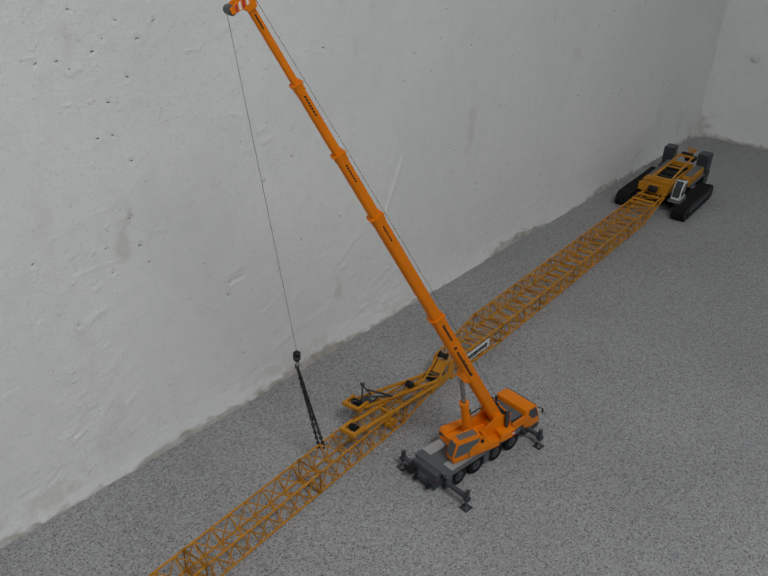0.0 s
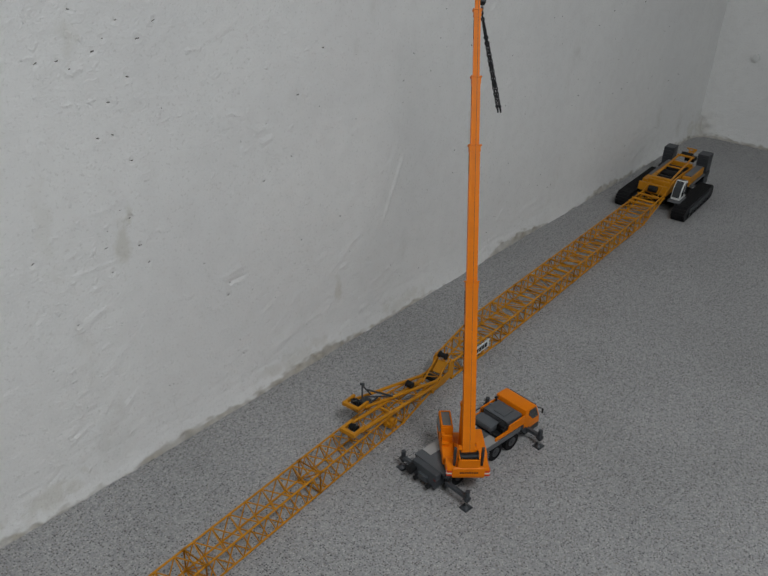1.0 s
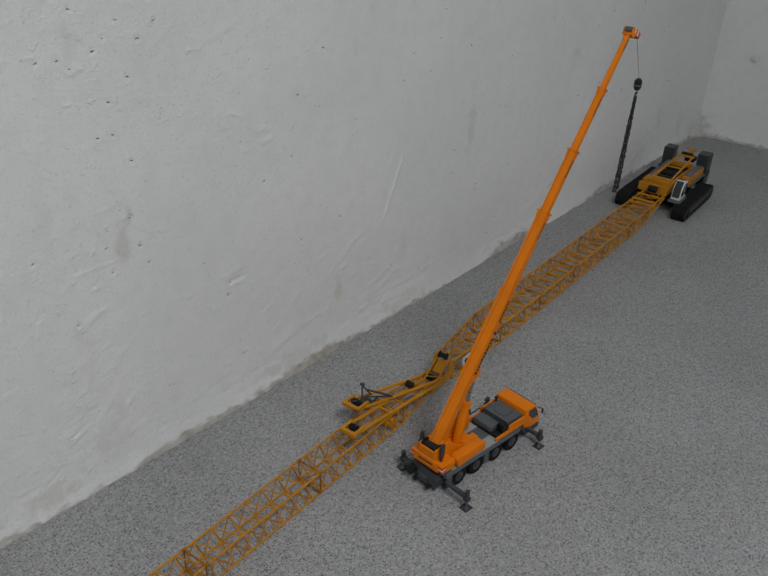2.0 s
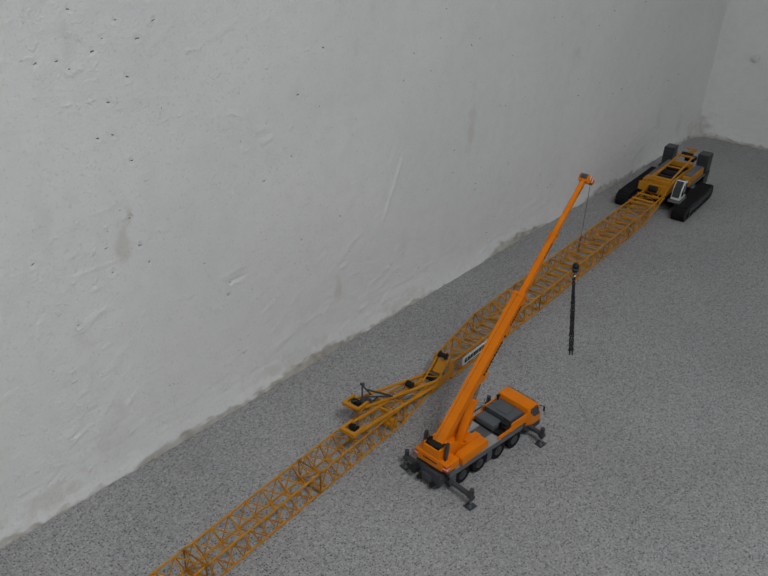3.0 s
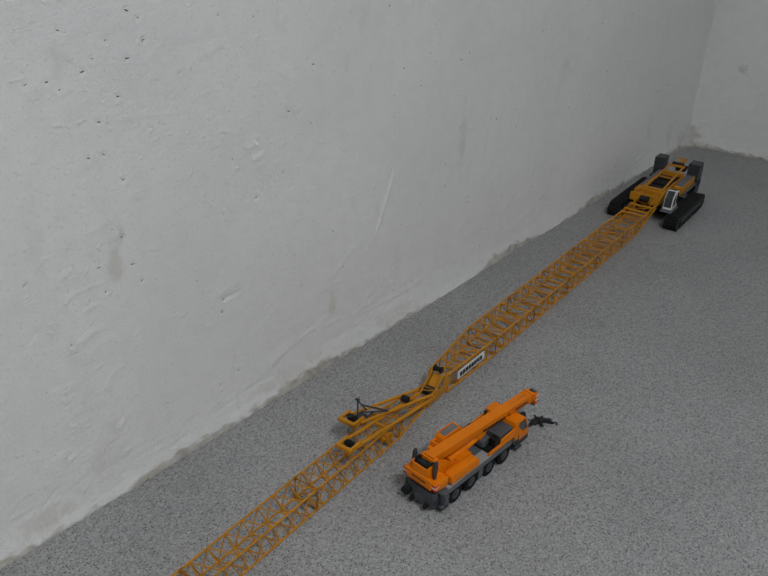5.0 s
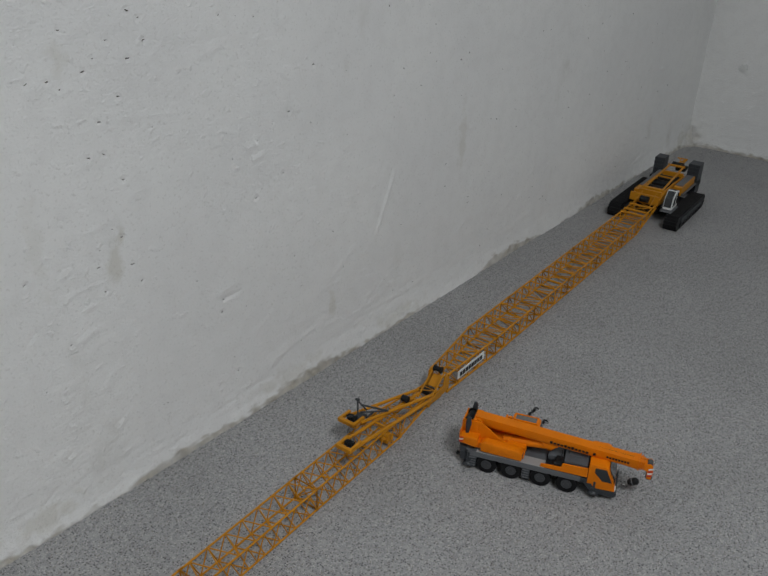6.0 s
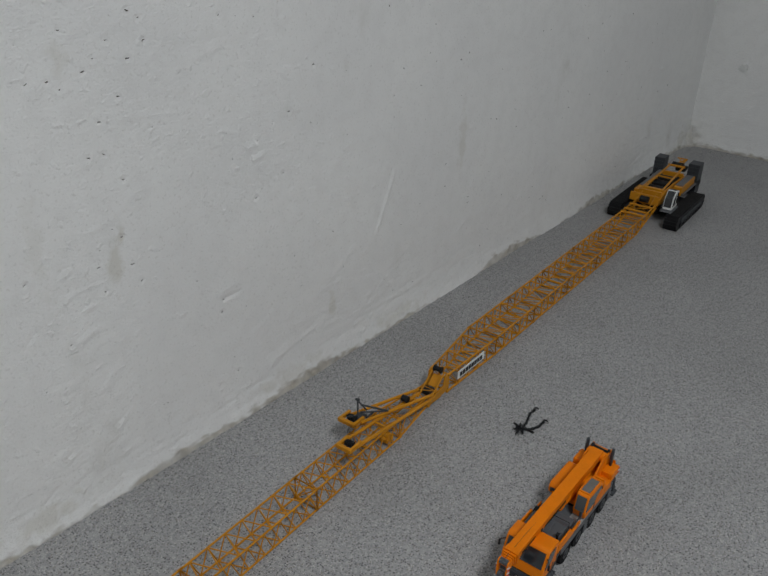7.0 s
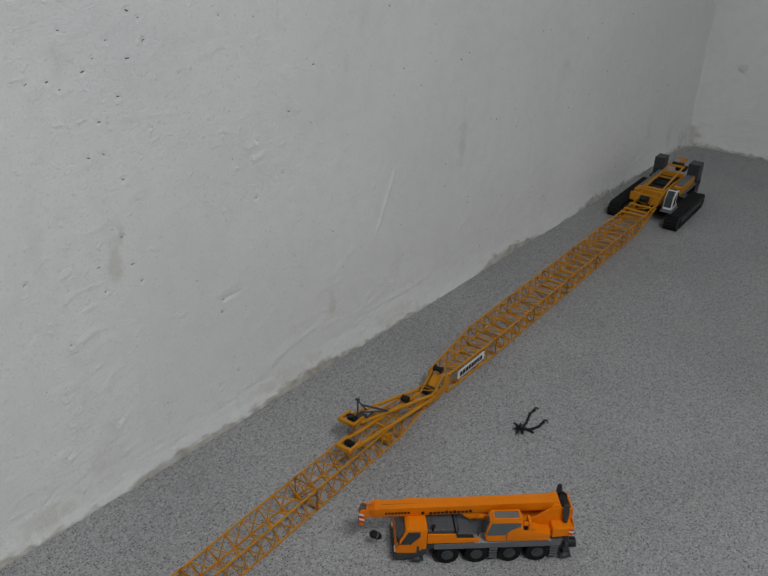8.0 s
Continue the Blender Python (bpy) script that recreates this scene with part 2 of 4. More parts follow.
# pits in the long wall's paint: place along the wall and height
CHIPS = ((0.491, 0.577), (0.503, 0.569), (0.61, 0.561), (0.413, 0.566), (0.462, 0.551), (0.507, 0.546), (0.485, 0.53), (0.445, 0.535), (0.432, 0.524), (0.371, 0.521), (0.393, 0.52), (0.405, 0.511),
         (0.469, 0.493), (0.443, 0.471), (0.425, 0.436), (0.443, 0.436), (0.462, 0.403), (0.661, 0.403), (0.332, 0.323), (0.451, 0.338), (0.46, 0.301), (0.469, 0.276), (0.421, 0.28), (0.37, 0.233),
         (0.588, 0.202), (0.584, 0.185), (0.718, 0.43), (0.655, 0.327), (0.705, 0.349), (0.965, 0.449), (1.051, 0.447), (1.124, 0.44), (1.10, 0.264), (0.943, 0.411), (0.984, 0.011), (0.722, 0.219),
         (0.603, 0.083), (1.789, 0.253), (1.148, 0.448), (1.837, 0.444), (1.675, 0.44), (0.924, 0.543), (1.024, 0.535), (1.033, 0.463), (0.765, 0.484), (1.49, 0.095), (0.931, 0.102))
# trowel ridges and scores: from, to, half width, height
STROKES = ((0.953, 0.292, 0.907, 0.190, 0.0055, 0.0036), (0.938, 0.325, 0.893, 0.215, 0.009, 0.0014), (1.153, 0.119, 1.182, 0.137, 0.003, 0.0020), (0.360, 0.293, 0.432, 0.292, 0.0030, 0.0014),
           (0.314, 0.248, 0.337, 0.268, 0.0035, -0.0016), (0.918, 0.097, 0.941, 0.106, 0.003, 0.0026), (0.586, 0.203, 0.618, 0.203, 0.004, -0.0030), (0.575, 0.212, 0.612, 0.220, 0.007, 0.0024),
           (0.640, 0.396, 0.662, 0.400, 0.006, 0.0030), (0.650, 0.378, 0.672, 0.384, 0.005, 0.0026), (0.600, 0.430, 0.630, 0.418, 0.005, 0.0014), (0.780, 0.14, 0.85, 0.19, 0.006, 0.0014),
           (0.330, 0.082, 0.362, 0.098, 0.004, 0.0022), (0.378, 0.098, 0.395, 0.118, 0.003, 0.0018), (0.405, 0.092, 0.432, 0.115, 0.003, 0.0018), (0.300, 0.045, 0.322, 0.060, 0.003, -0.0024),
           (0.470, 0.470, 0.540, 0.462, 0.004, 0.0010), (0.640, 0.13, 0.68, 0.15, 0.004, 0.0016), (0.72, 0.075, 0.77, 0.085, 0.004, 0.0014), (1.30, 0.10, 1.36, 0.13, 0.005, 0.0018))


def strokes_at(x, z):
    """Height of the pits' hollows and of the trowel strokes; x and z may be arrays."""
    y = x * 0.0
    for cx, cz in CHIPS:
        d = np.hypot(x - cx, z - cz) / 0.0042
        y = y - 0.0010 * np.exp(-d * d * 1.6) + 0.0003 * np.exp(-((d - 1.4) * 2) ** 2)
    for x0, z0, x1, z1, w, h in STROKES:
        length = math.hypot(x1 - x0, z1 - z0)
        u = ((x - x0) * (x1 - x0) + (z - z0) * (z1 - z0)) / length ** 2
        v = ((x - x0) * (z1 - z0) - (z - z0) * (x1 - x0)) / length
        y = y + 0.5 * h * np.exp(-(v / w) ** 2 * 2) * np.clip(np.minimum(u, 1 - u) * 5 + 0.25, 0, 1)
    return y


def surface_y(x, z, seed):
    """Unevenness of the trowelled coat, stronger towards the floor."""
    p = Vector((x, seed, z))
    low = max(0.0, 1 - z / 0.24)
    patch = max(0.0, min(1.0, 0.55 + 1.3 * noise.noise(Vector((x * 5, seed + 2, z * 5)))))
    far = 1 + (max(0.0, 1 - x / 1.3) if seed < 10 else -0.5)
    y = 0.0024 * noise.noise(p * 2.3) + 0.0011 * noise.noise(p * 9)
    y += (0.0001 + 0.0003 * low) * noise.noise(Vector((x * 20 + z * 12, seed + 5, z * 62)))
    y += far * (0.0001 + 0.0006 * low) * noise.noise(Vector((x * 55 + z * 30, seed + 6, z * 130)))
    y += 0.0034 * far * patch * max(noise.noise(Vector((x * 38 + z * 14, seed + 4, z * 52))) - 0.40 + 0.08 * low, 0)
    return y


def bare_top(x, seed):
    """How high the raw render shows below the ragged edge of the paint."""
    return 0.010 + 0.018 * noise.noise(Vector((x * 5, seed, 1))) + 0.004 * noise.noise(Vector((x * 24, seed, 3))) + 0.004 * noise.noise(Vector((x * 90, seed, 5)))


def rough_wall(name, length, height, xs, top, seed, label):
    """A slab whose face is uneven: broad waves, trowel marks and a ragged foot. Local x along it, y into the room, z up."""
    zs = list(np.arange(0, top, 0.002)) + list(np.arange(top, height, 0.12)) + [height]
    verts, faces, bare = [], [], []
    if seed < 10:
        marks = strokes_at(length + X_BACK - np.array(xs)[None, :], np.array(zs)[:, None])
    else:
        marks = np.zeros((len(zs), len(xs)))
    edges = [bare_top(x, seed) for x in xs]
    push = [0.0058 + 0.0018 * noise.noise(Vector((x * 11, seed, 2))) + 0.0005 * noise.noise(Vector((x * 70, seed, 7))) for x in xs]
    for j, z in enumerate(zs):
        for i, x in enumerate(xs):
            y = surface_y(x, z, seed) + marks[j, i]
            raw = 0.0
            if z < 0.05:
                # the coat swells towards the floor and breaks off in a ragged lip over the raw render
                k = 1 - z / 0.05
                y += k * k * push[i] + k * 0.0007 * noise.noise(Vector((x * 130, seed, z * 110)))
                raw = max(0.0, min(1.0, (edges[i] + 0.006 * noise.noise(Vector((x * 70, seed, z * 200))) - z) / 0.007))
                y -= raw * 0.0009
            c = max(x if seed < 10 else length - x, 0.0)
            if c < 0.06 and z < 0.085:
                # render heaped up in the corner where the two rough walls meet
                k = max(0.0, 1 - c / 0.06) * max(0.0, 1 - z / 0.085)
                y += k * (0.018 + 0.022 * noise.noise(Vector((x * 55, seed, z * 55))))
                raw = max(raw, min(0.6, k * 1.1))
            verts.append((x, y, z))
            bare.append(raw)
    w, h = len(xs), len(zs)
    for j in range(h - 1):
        for i in range(w - 1):
            o = j * w + i
            faces.append((o, o + w, o + w + 1, o + 1))
    n = len(verts)
    verts += [(xs[0], -0.12, 0), (xs[-1], -0.12, 0), (xs[-1], -0.12, height), (xs[0], -0.12, height)]
    faces += [(n, n + 1, n + 2, n + 3), (n, n + 3, (h - 1) * w, 0), (n + 1, w - 1, h * w - 1, n + 2), (n + 3, n + 2, h * w - 1, (h - 1) * w)]
    me = bpy.data.meshes.new(name)
    me.from_pydata(verts, [], faces)
    me.attributes.new("bare", "FLOAT", "POINT").data.foreach_set("value", bare + [0.0] * 4)
    me.materials.append(WALL)
    me.shade_smooth()
    me.set_sharp_from_angle(angle=radians(70))
    return tagged(new(name, me), label, "wall", kind="structure")


# the long wall's local x runs back along the room, so that its face looks to -y
wall_long = rough_wall("wall_long", X_END - X_BACK, TOP, [-0.03] + list(np.arange(0, 1.15, 0.004)) + list(np.arange(1.15, 2.25, 0.002)) + list(np.arange(2.25, X_END - X_BACK, 0.12)) + [X_END - X_BACK], 0.62, 7.3, "white painted wall of rough pitted render")
WALL_LONG = pose(X_END, 0, 0, 0, 0, 180)
wall_long.matrix_basis = WALL_LONG
wall_end = rough_wall("wall_end", -Y_FAR, TOP, list(np.arange(0, 2.4, 0.12)) + list(np.arange(2.4, -Y_FAR, 0.004)) + [0.03 - Y_FAR], 0.5, 21.9, "white painted end wall of rough render")
wall_end.matrix_basis = pose(X_END, Y_FAR, 0, 0, 0, 90)
# unseen walls and ceiling, added to close the room and set its bounce
for name, args in (("unseen_wall_back", (X_BACK - 0.12, X_BACK, Y_FAR, 0.12)), ("unseen_wall_side", (X_BACK - 0.12, X_END + 0.12, Y_FAR - 0.12, Y_FAR))):
    tagged(part(name, made((box, *args, 0, TOP)), UNSEEN_GREY), "added unseen grey wall that closes the room and limits bounced light", "wall", kind="structure")
tagged(part("ceiling", made((box, X_BACK - 0.12, X_END + 0.12, Y_FAR - 0.12, 0.12, TOP, TOP + 0.1)), UNSEEN_GREY), "added unseen grey ceiling that closes the room and limits bounced light", "ceiling", kind="structure")

lamp = thing("ceiling_light", "white ceiling light with a lit diffuser", "lamp", at=Matrix.Translation(LAMP_AT))
part("housing", made((box, -0.6, 0.6, -0.26, 0.26, 0.0, 0.06, 0.004)), WHITE, lamp)
part("diffuser", made((box, -0.58, 0.58, -0.24, 0.24, -0.025, 0.0, 0.004)), GLOW, lamp)

# dark flecks for the pits' dirt and painted-in shade, and finer pinholes between them
rng = random.Random(5)
bm = bmesh.new()
for i in range(170):
    x, z = CHIPS[i] if i < len(CHIPS) else (rng.uniform(0.3, 2.2), rng.uniform(0.06, 0.58))
    r = rng.uniform(0.0008, 0.0013) if i < len(CHIPS) else rng.uniform(0.0004, 0.0009)
    r *= 1 + 0.6 * max(0.0, x - 0.6)
    lx = X_END - x
    y = surface_y(lx, z, 7.3) + float(strokes_at(np.float64(x), z))
    stretch, lean = rng.uniform(0.9, 3.0), rng.uniform(-0.5, 0.5)
    ring = []
    for j in range(9):
        a = j * math.tau / 9
        k = r * rng.uniform(0.45, 1.2)
        u, v = k * stretch * math.cos(a), k * 0.8 * math.sin(a)
        ring.append(bm.verts.new((lx + u * math.cos(lean) - v * math.sin(lean), y + 0.0005, z + u * math.sin(lean) + v * math.cos(lean))))
    mid = bm.verts.new((lx, y + 0.0008, z))
    for j in range(9):
        bm.faces.new((ring[j], mid, ring[(j + 1) % 9]))
bmesh.ops.recalc_face_normals(bm, faces=bm.faces)
pits = part("pits", bm, PIT_DARK, wall_long, "small pits in the paint, darkened by dirt and painted shade")
pits["kind"] = "stuff"

# plugged hole in the end wall
plug = thing("wall_plug", "small round whitish plug in the end wall", "plug", at=pose(X_END - 0.001, -0.116, 0.2513))
part("rim", made((rod, (-0.006, 0, 0), (0.003, 0, 0), 0.0105, 24)), WHITE, plug, smooth=True)
part("cap", made((rod, (-0.008, 0, 0.001), (0.003, 0, 0.001), 0.0080, 24)), WHITE, plug, smooth=True)

# ---- crawler crane with its lattice boom laid along the wall ----
LATTICE = pose(1.0892, -0.1679, 0.0, 0, 0, 2.73)
crawler_crane = thing("crawler_crane", "yellow crawler crane model with lattice boom laid down on the floor", "model crane", at=LATTICE)


def bar_mesh():
    me = bpy.data.meshes.new("lacing_bar")
    bm = made((rod, (0, 0, 0), (0, 0, 1), 1.0, 6))
    bm.to_mesh(me)
    bm.free()
    me.materials.append(YELLOW)
    me.shade_smooth()
    me.set_sharp_from_angle(angle=radians(50))
    return me


BAR = bar_mesh()


def lattice(name, s0, s1, a, b, bays, tube=0.0016, lace=0.0008, single=True, posts=False):
    """One boom section from s0 to s1; a and b are (width, height, base height, offset to the side) of its ends. Chords and lacing bars are pieces of their own."""
    def corner(s, i):
        f = (s - s0) / (s1 - s0)
        w, h, z, n = (a[k] + (b[k] - a[k]) * f for k in range(4))
        return Vector((s, n + (w / 2 - tube) * (1 if i in (1, 2) else -1), z + (tube if i < 2 else h - tube)))
    bars = []
    pitch = (s1 - s0) / bays
    for j in range(bays):
        x, m, y = s0 + j * pitch, s0 + (j + 0.5) * pitch, s0 + (j + 1) * pitch
        for p, q in ((0, 3), (1, 2), (3, 2), (0, 1)):
            if posts:
                # upright or crossbar in every bay, with a diagonal that turns about from bay to bay
                if j:
                    bars.append((corner(x, p), corner(x, q), lace * 1.35))
                one, two = (p, q) if j % 2 else (q, p)
                bars.append((corner(x, one), corner(y, two), lace * 0.85))
            elif (p, q) == (0, 1):
                bars += [(corner(x, q), corner(m, p), lace), (corner(m, p), corner(y, q), lace)]
            else:
                bars += [(corner(x, p), corner(m, q), lace), (corner(m, q), corner(y, p), lace)]
    def end_frame(s):
        bm = bmesh.new()
        for p, q in ((0, 1), (1, 2), (2, 3), (3, 0)):
            rod(bm, corner(s, p), corner(s, q), lace * 1.2, 6)
        for i in range(4):
            rod(bm, corner(s, i) - Vector((0.003, 0, 0)), corner(s, i) + Vector((0.003, 0, 0)), tube * 1.35, 7)
        return bm
    body = part(name, end_frame(s0), YELLOW, crawler_crane)
    part("end_frame", end_frame(s1), YELLOW, body)
    if not posts:
        part("end_brace", made((rod, corner(s1, 0), corner(s1, 2), lace, 6), (rod, corner(s1, 1), corner(s1, 3), lace, 6)), YELLOW, body)
    for i in range(4):
        part("chord", made((rod, corner(s0, i), corner(s1, i), tube, 8)), YELLOW, body, smooth=True)
    if single:
        for p, q, r in bars:
            ob = new("lacing_bar", BAR)
            ob.parent = body
            ob.matrix_basis = Matrix.LocRotScale(p, (q - p).to_track_quat("Z", "Y"), (r, r, (q - p).length))
    else:
        bm = bmesh.new()
        for p, q, r in bars:
            rod(bm, p, q, r, 5)
        part("lacing", bm, YELLOW, body)["kind"] = "stuff"
    return body


J = (0.0385, 0.0350, 0.001, -0.0015)


def main_boom(s):
    """Width, height, base height and side offset of the main boom, which lies a little askew."""
    return (0.0570, 0.0350, 0.001, 0.0075 - 0.0115 * (s + 0.10))


for s0, s1 in ((-1.06, -0.927), (-0.927, -0.741), (-0.741, -0.555), (-0.555, -0.375)):
    lattice("jib_section", s0, s1, J, J, 7 if s0 > -1 else 5, 0.0013, 0.0008, s0 > -0.8)
lattice("jib_foot", -0.375, -0.270, J, (0.026, 0.012, 0.010, 0.0), 3, 0.0015, 0.0008)
for s0, s1 in ((-0.095, 0.045), (0.045, 0.185), (0.185, 0.325), (0.325, 0.465), (0.465, 0.555)):
    lattice("boom_section", s0, s1, main_boom(s0), main_boom(s1), 5 if s1 < 0.5 else 3, 0.0017, 0.0010, s0 < 0.15, True)
lattice("boom_head_section", -0.238, -0.095, (0.034, 0.034, 0.003, 0.001), main_boom(-0.095), 5, 0.0017, 0.0010, True, True)
lattice("boom_foot_section", 0.555, 0.675, main_boom(0.555), (0.052, 0.014, 0.026, -0.002), 4, 0.0018, 0.001, False, True)
for x, z in ((0.585, 0.0375), (0.605, 0.0385), (0.640, 0.0395)):
    part("cross_tube", made((rod, (x, -0.026, z), (x, 0.026, z), 0.0024, 8)), YELLOW, crawler_crane, smooth=True)

# printed plate hung on the boom's side
plate = part("name_plate", made((box, -0.0390, 0.0390, -0.0005, 0.0005, -0.0072, 0.0072, 0.0003)), WHITE, crawler_crane, "white name plate with black lettering bars")
plate.matrix_basis = pose(-0.183, -0.0222, 0.0270, 0, 0, -1.6)
bm = bmesh.new()
for i in range(8):
    x = -0.0335 + i * 0.0084
    box(bm, x, x + 0.0064, -0.0010, -0.0006, -0.0040, 0.0036)
part("lettering", bm, BLACK, plate)

# knuckle between boom and jib
KNUCKLE = [(-0.302, 0.008), (-0.262, 0.005), (-0.240, 0.009), (-0.236, 0.030), (-0.243, 0.040), (-0.250, 0.038), (-0.252, 0.022), (-0.272, 0.019)]
for y in (-0.0150, 0.0130):
    part("knuckle_plate", made((prism, KNUCKLE, y, y + 0.0020, 0.0006)), YELLOW, crawler_crane)
part("knuckle_web", made((prism, [(-0.262, 0.020), (-0.246, 0.033), (-0.244, 0.031), (-0.260, 0.018)], -0.0085, 0.0075)), YELLOW, crawler_crane)
part("pivot_shaft", made((rod, (-0.298, -0.019, 0.012), (-0.298, 0.019, 0.012), 0.0025, 8)), YELLOW, crawler_crane)
for y in (-0.0105, 0.0095):
    part("tie_bar", made((rod, (-0.245, y, 0.041), (-0.302, y - 0.010, 0.023), 0.0013, 7)), YELLOW, crawler_crane, smooth=True)
part("guide_roller", made((rod, (-0.246, -0.0045, 0.043), (-0.246, 0.0055, 0.043), 0.0040, 16), (rod, (-0.246, -0.006, 0.043), (-0.246, -0.0045, 0.043), 0.0055, 16), (rod, (-0.246, 0.0055, 0.043), (-0.246, 0.007, 0.043), 0.0055, 16)), BLACK, crawler_crane, smooth=True)
part("pivot_block", made((box, -0.280, -0.266, -0.0105, 0.0105, 0.014, 0.021, 0.001)), BLACK, crawler_crane)


def strut_frame(tip, foot, half_tip, half_foot, thick):
    """A luffing strut laid down on the jib: two arms, an end yoke and a pulley pack."""
    tip, foot = Vector(tip), Vector(foot)
    side = Vector((0, 1, 0))
    bm = bmesh.new()
    for s in (-1, 1):
        rod(bm, foot + side * s * half_foot, tip + side * s * half_tip + (foot - tip).normalized() * 0.012, thick, 8)
    f = tip + (foot - tip) * 0.42
    rod(bm, f - side * half_foot, f + side * half_foot, thick * 0.7, 8)
    arm = part("strut", bm, YELLOW, crawler_crane, smooth=True)
    bm = bmesh.new()
    box(bm, tip.x - 0.0026, tip.x + 0.0026, tip.y - half_tip - 0.0024, tip.y + half_tip + 0.0024, tip.z - 0.0034, tip.z + 0.0028, 0.0009)
    for s in (-1, 1):
        box(bm, tip.x, tip.x + 0.022, tip.y + s * half_tip - 0.0020, tip.y + s * half_tip + 0.0020, tip.z - 0.0036, tip.z + 0.0026, 0.0008)
    part("yoke", bm, YELLOW, arm)
    bm = bmesh.new()
    for i in range(4):
        y = tip.y + (i - 1.5) * half_tip * 0.30
        rod(bm, (tip.x + 0.012, y - 0.0009, tip.z), (tip.x + 0.012, y + 0.0009, tip.z), 0.0052 - 0.0006 * (i % 2), 14)
    rod(bm, (tip.x + 0.012, tip.y - half_tip, tip.z), (tip.x + 0.012, tip.y + half_tip, tip.z), 0.0014, 8)
    part("pulley_pack", bm, BLACK, arm, "black pulley pack")
    return arm


upper = strut_frame((-0.4375, 0.0265, 0.0455), (-0.296, -0.008, 0.031), 0.0120, 0.0120, 0.0024)
lower = strut_frame((-0.486, -0.007, 0.0485), (-0.296, -0.009, 0.024), 0.0100, 0.0118, 0.0026)
part("drum", made((rod, (-0.335, -0.005, 0.038), (-0.335, 0.005, 0.038), 0.0050, 14)), BLACK, upper, smooth=True)
# dark bracing levers standing on the upper strut
part("lever", made((rod, (-0.424, 0.018, 0.047), (-0.412, 0.028, 0.066), 0.0014, 6), (rod, (-0.412, 0.028, 0.066), (-0.404, 0.018, 0.050), 0.0011, 6),
                   (rod, (-0.410, 0.024, 0.060), (-0.385, -0.005, 0.048), 0.0015, 6), (rod, (-0.415, 0.020, 0.052), (-0.385, -0.005, 0.048), 0.0012, 6),
                   (rod, (-0.413, 0.031, 0.068), (-0.411, 0.025, 0.068), 0.0020, 6)), GREY, upper, "dark grey bracing lever")
part("lever_bracket", made((box, -0.422, -0.408, 0.014, 0.026, 0.043, 0.047, 0.0008), (rod, (-0.432, 0.030, 0.049), (-0.432, 0.022, 0.054), 0.0016, 6), (rod, (-0.400, 0.010, 0.047), (-0.418, 0.008, 0.050), 0.0014, 6)), GREY, upper, "dark grey bracket")
bm = bmesh.new()
for i in range(6):
    rod(bm, (-0.474 + 0.001 * i, -0.012 + 0.003 * i, 0.047), (-0.428 + 0.001 * i, 0.018 + 0.0025 * i, 0.045), 0.00035, 4)
part("reeving", bm, BLACK, lower)
# gear inside the jib
part("rope_winch", made((box, -0.402, -0.386, -0.0165, -0.0035, 0.006, 0.012, 0.0008), (rod, (-0.394, -0.016, 0.0145), (-0.394, -0.004, 0.0145), 0.0042, 12)), YELLOW, crawler_crane)

# undercarriage and upper works: their own axis, 0.75 m along
def at(s, n=0.0, z=0.0):
    return Vector((0.752 + s, n - 0.003, z))


def track(n, rear=0.108):
    outline = []
    for c, sgn in ((-0.108, -1), (rear, 1)):
        for i in range(7):
            a = radians(-90 + 30 * i)
            outline.append((0.752 + c + sgn * 0.0165 * math.cos(a) , 0.0165 + 0.0165 * math.sin(a) * (1 if sgn > 0 else -1)))
    tr = part("track", made((prism, outline, n - 0.0145, n + 0.0145, 0.0008)), BLACK, crawler_crane, "black crawler track")
    shoe = part("track_shoe", made((box, -0.0030, 0.0030, -0.0155, 0.0155, -0.0004, 0.0012, 0.0003)), RUBBER, tr)
    spots = [(-0.108 + i * (rear + 0.108) / 29, z, t) for i in range(30) for z, t in ((0.0330, 0), (0.0004, 180))]
    for c, sgn in ((-0.108, -1), (rear, 1)):
        for i in range(1, 7):
            a = radians(-90 + 180 / 7 * i)
            spots.append((c + sgn * 0.0165 * math.cos(a), 0.0165 + 0.0165 * math.sin(a), 90 * sgn - sgn * math.degrees(a)))
    for i, (s, z, t) in enumerate(spots):
        m = pose(0.752 + s, n, z, 0, t, 0)
        if i:
            again(shoe, m)
        else:
            shoe.matrix_basis = m
    fr = part("track_frame", made((box, 0.66, 0.735 + rear, n - 0.0165, n + 0.0165, 0.010, 0.024, 0.001)), GREY, tr)
    for i in range(7):
        x = 0.752 - 0.09 + i * (rear + 0.072) / 6
        part("roller", made((rod, (x, n - 0.0175, 0.009), (x, n + 0.0175, 0.009), 0.0065, 12)), BLACK, tr, smooth=True)


track(-0.0775, 0.080)
track(0.0570)
part("car_body", made((box, 0.705, 0.80, -0.071, 0.052, 0.012, 0.026, 0.001), (box, 0.69, 0.815, -0.026, 0.026, 0.010, 0.030, 0.001)), BLACK, crawler_crane)
part("slew_ring", made((rod, at(0, 0, 0.028), at(0, 0, 0.036), 0.03, 28)), GREY, crawler_crane, smooth=True)
deck = part("machine_deck", made((box, 0.675, 0.885, -0.030, 0.028, 0.034, 0.041, 0.001)), YELLOW, crawler_crane)
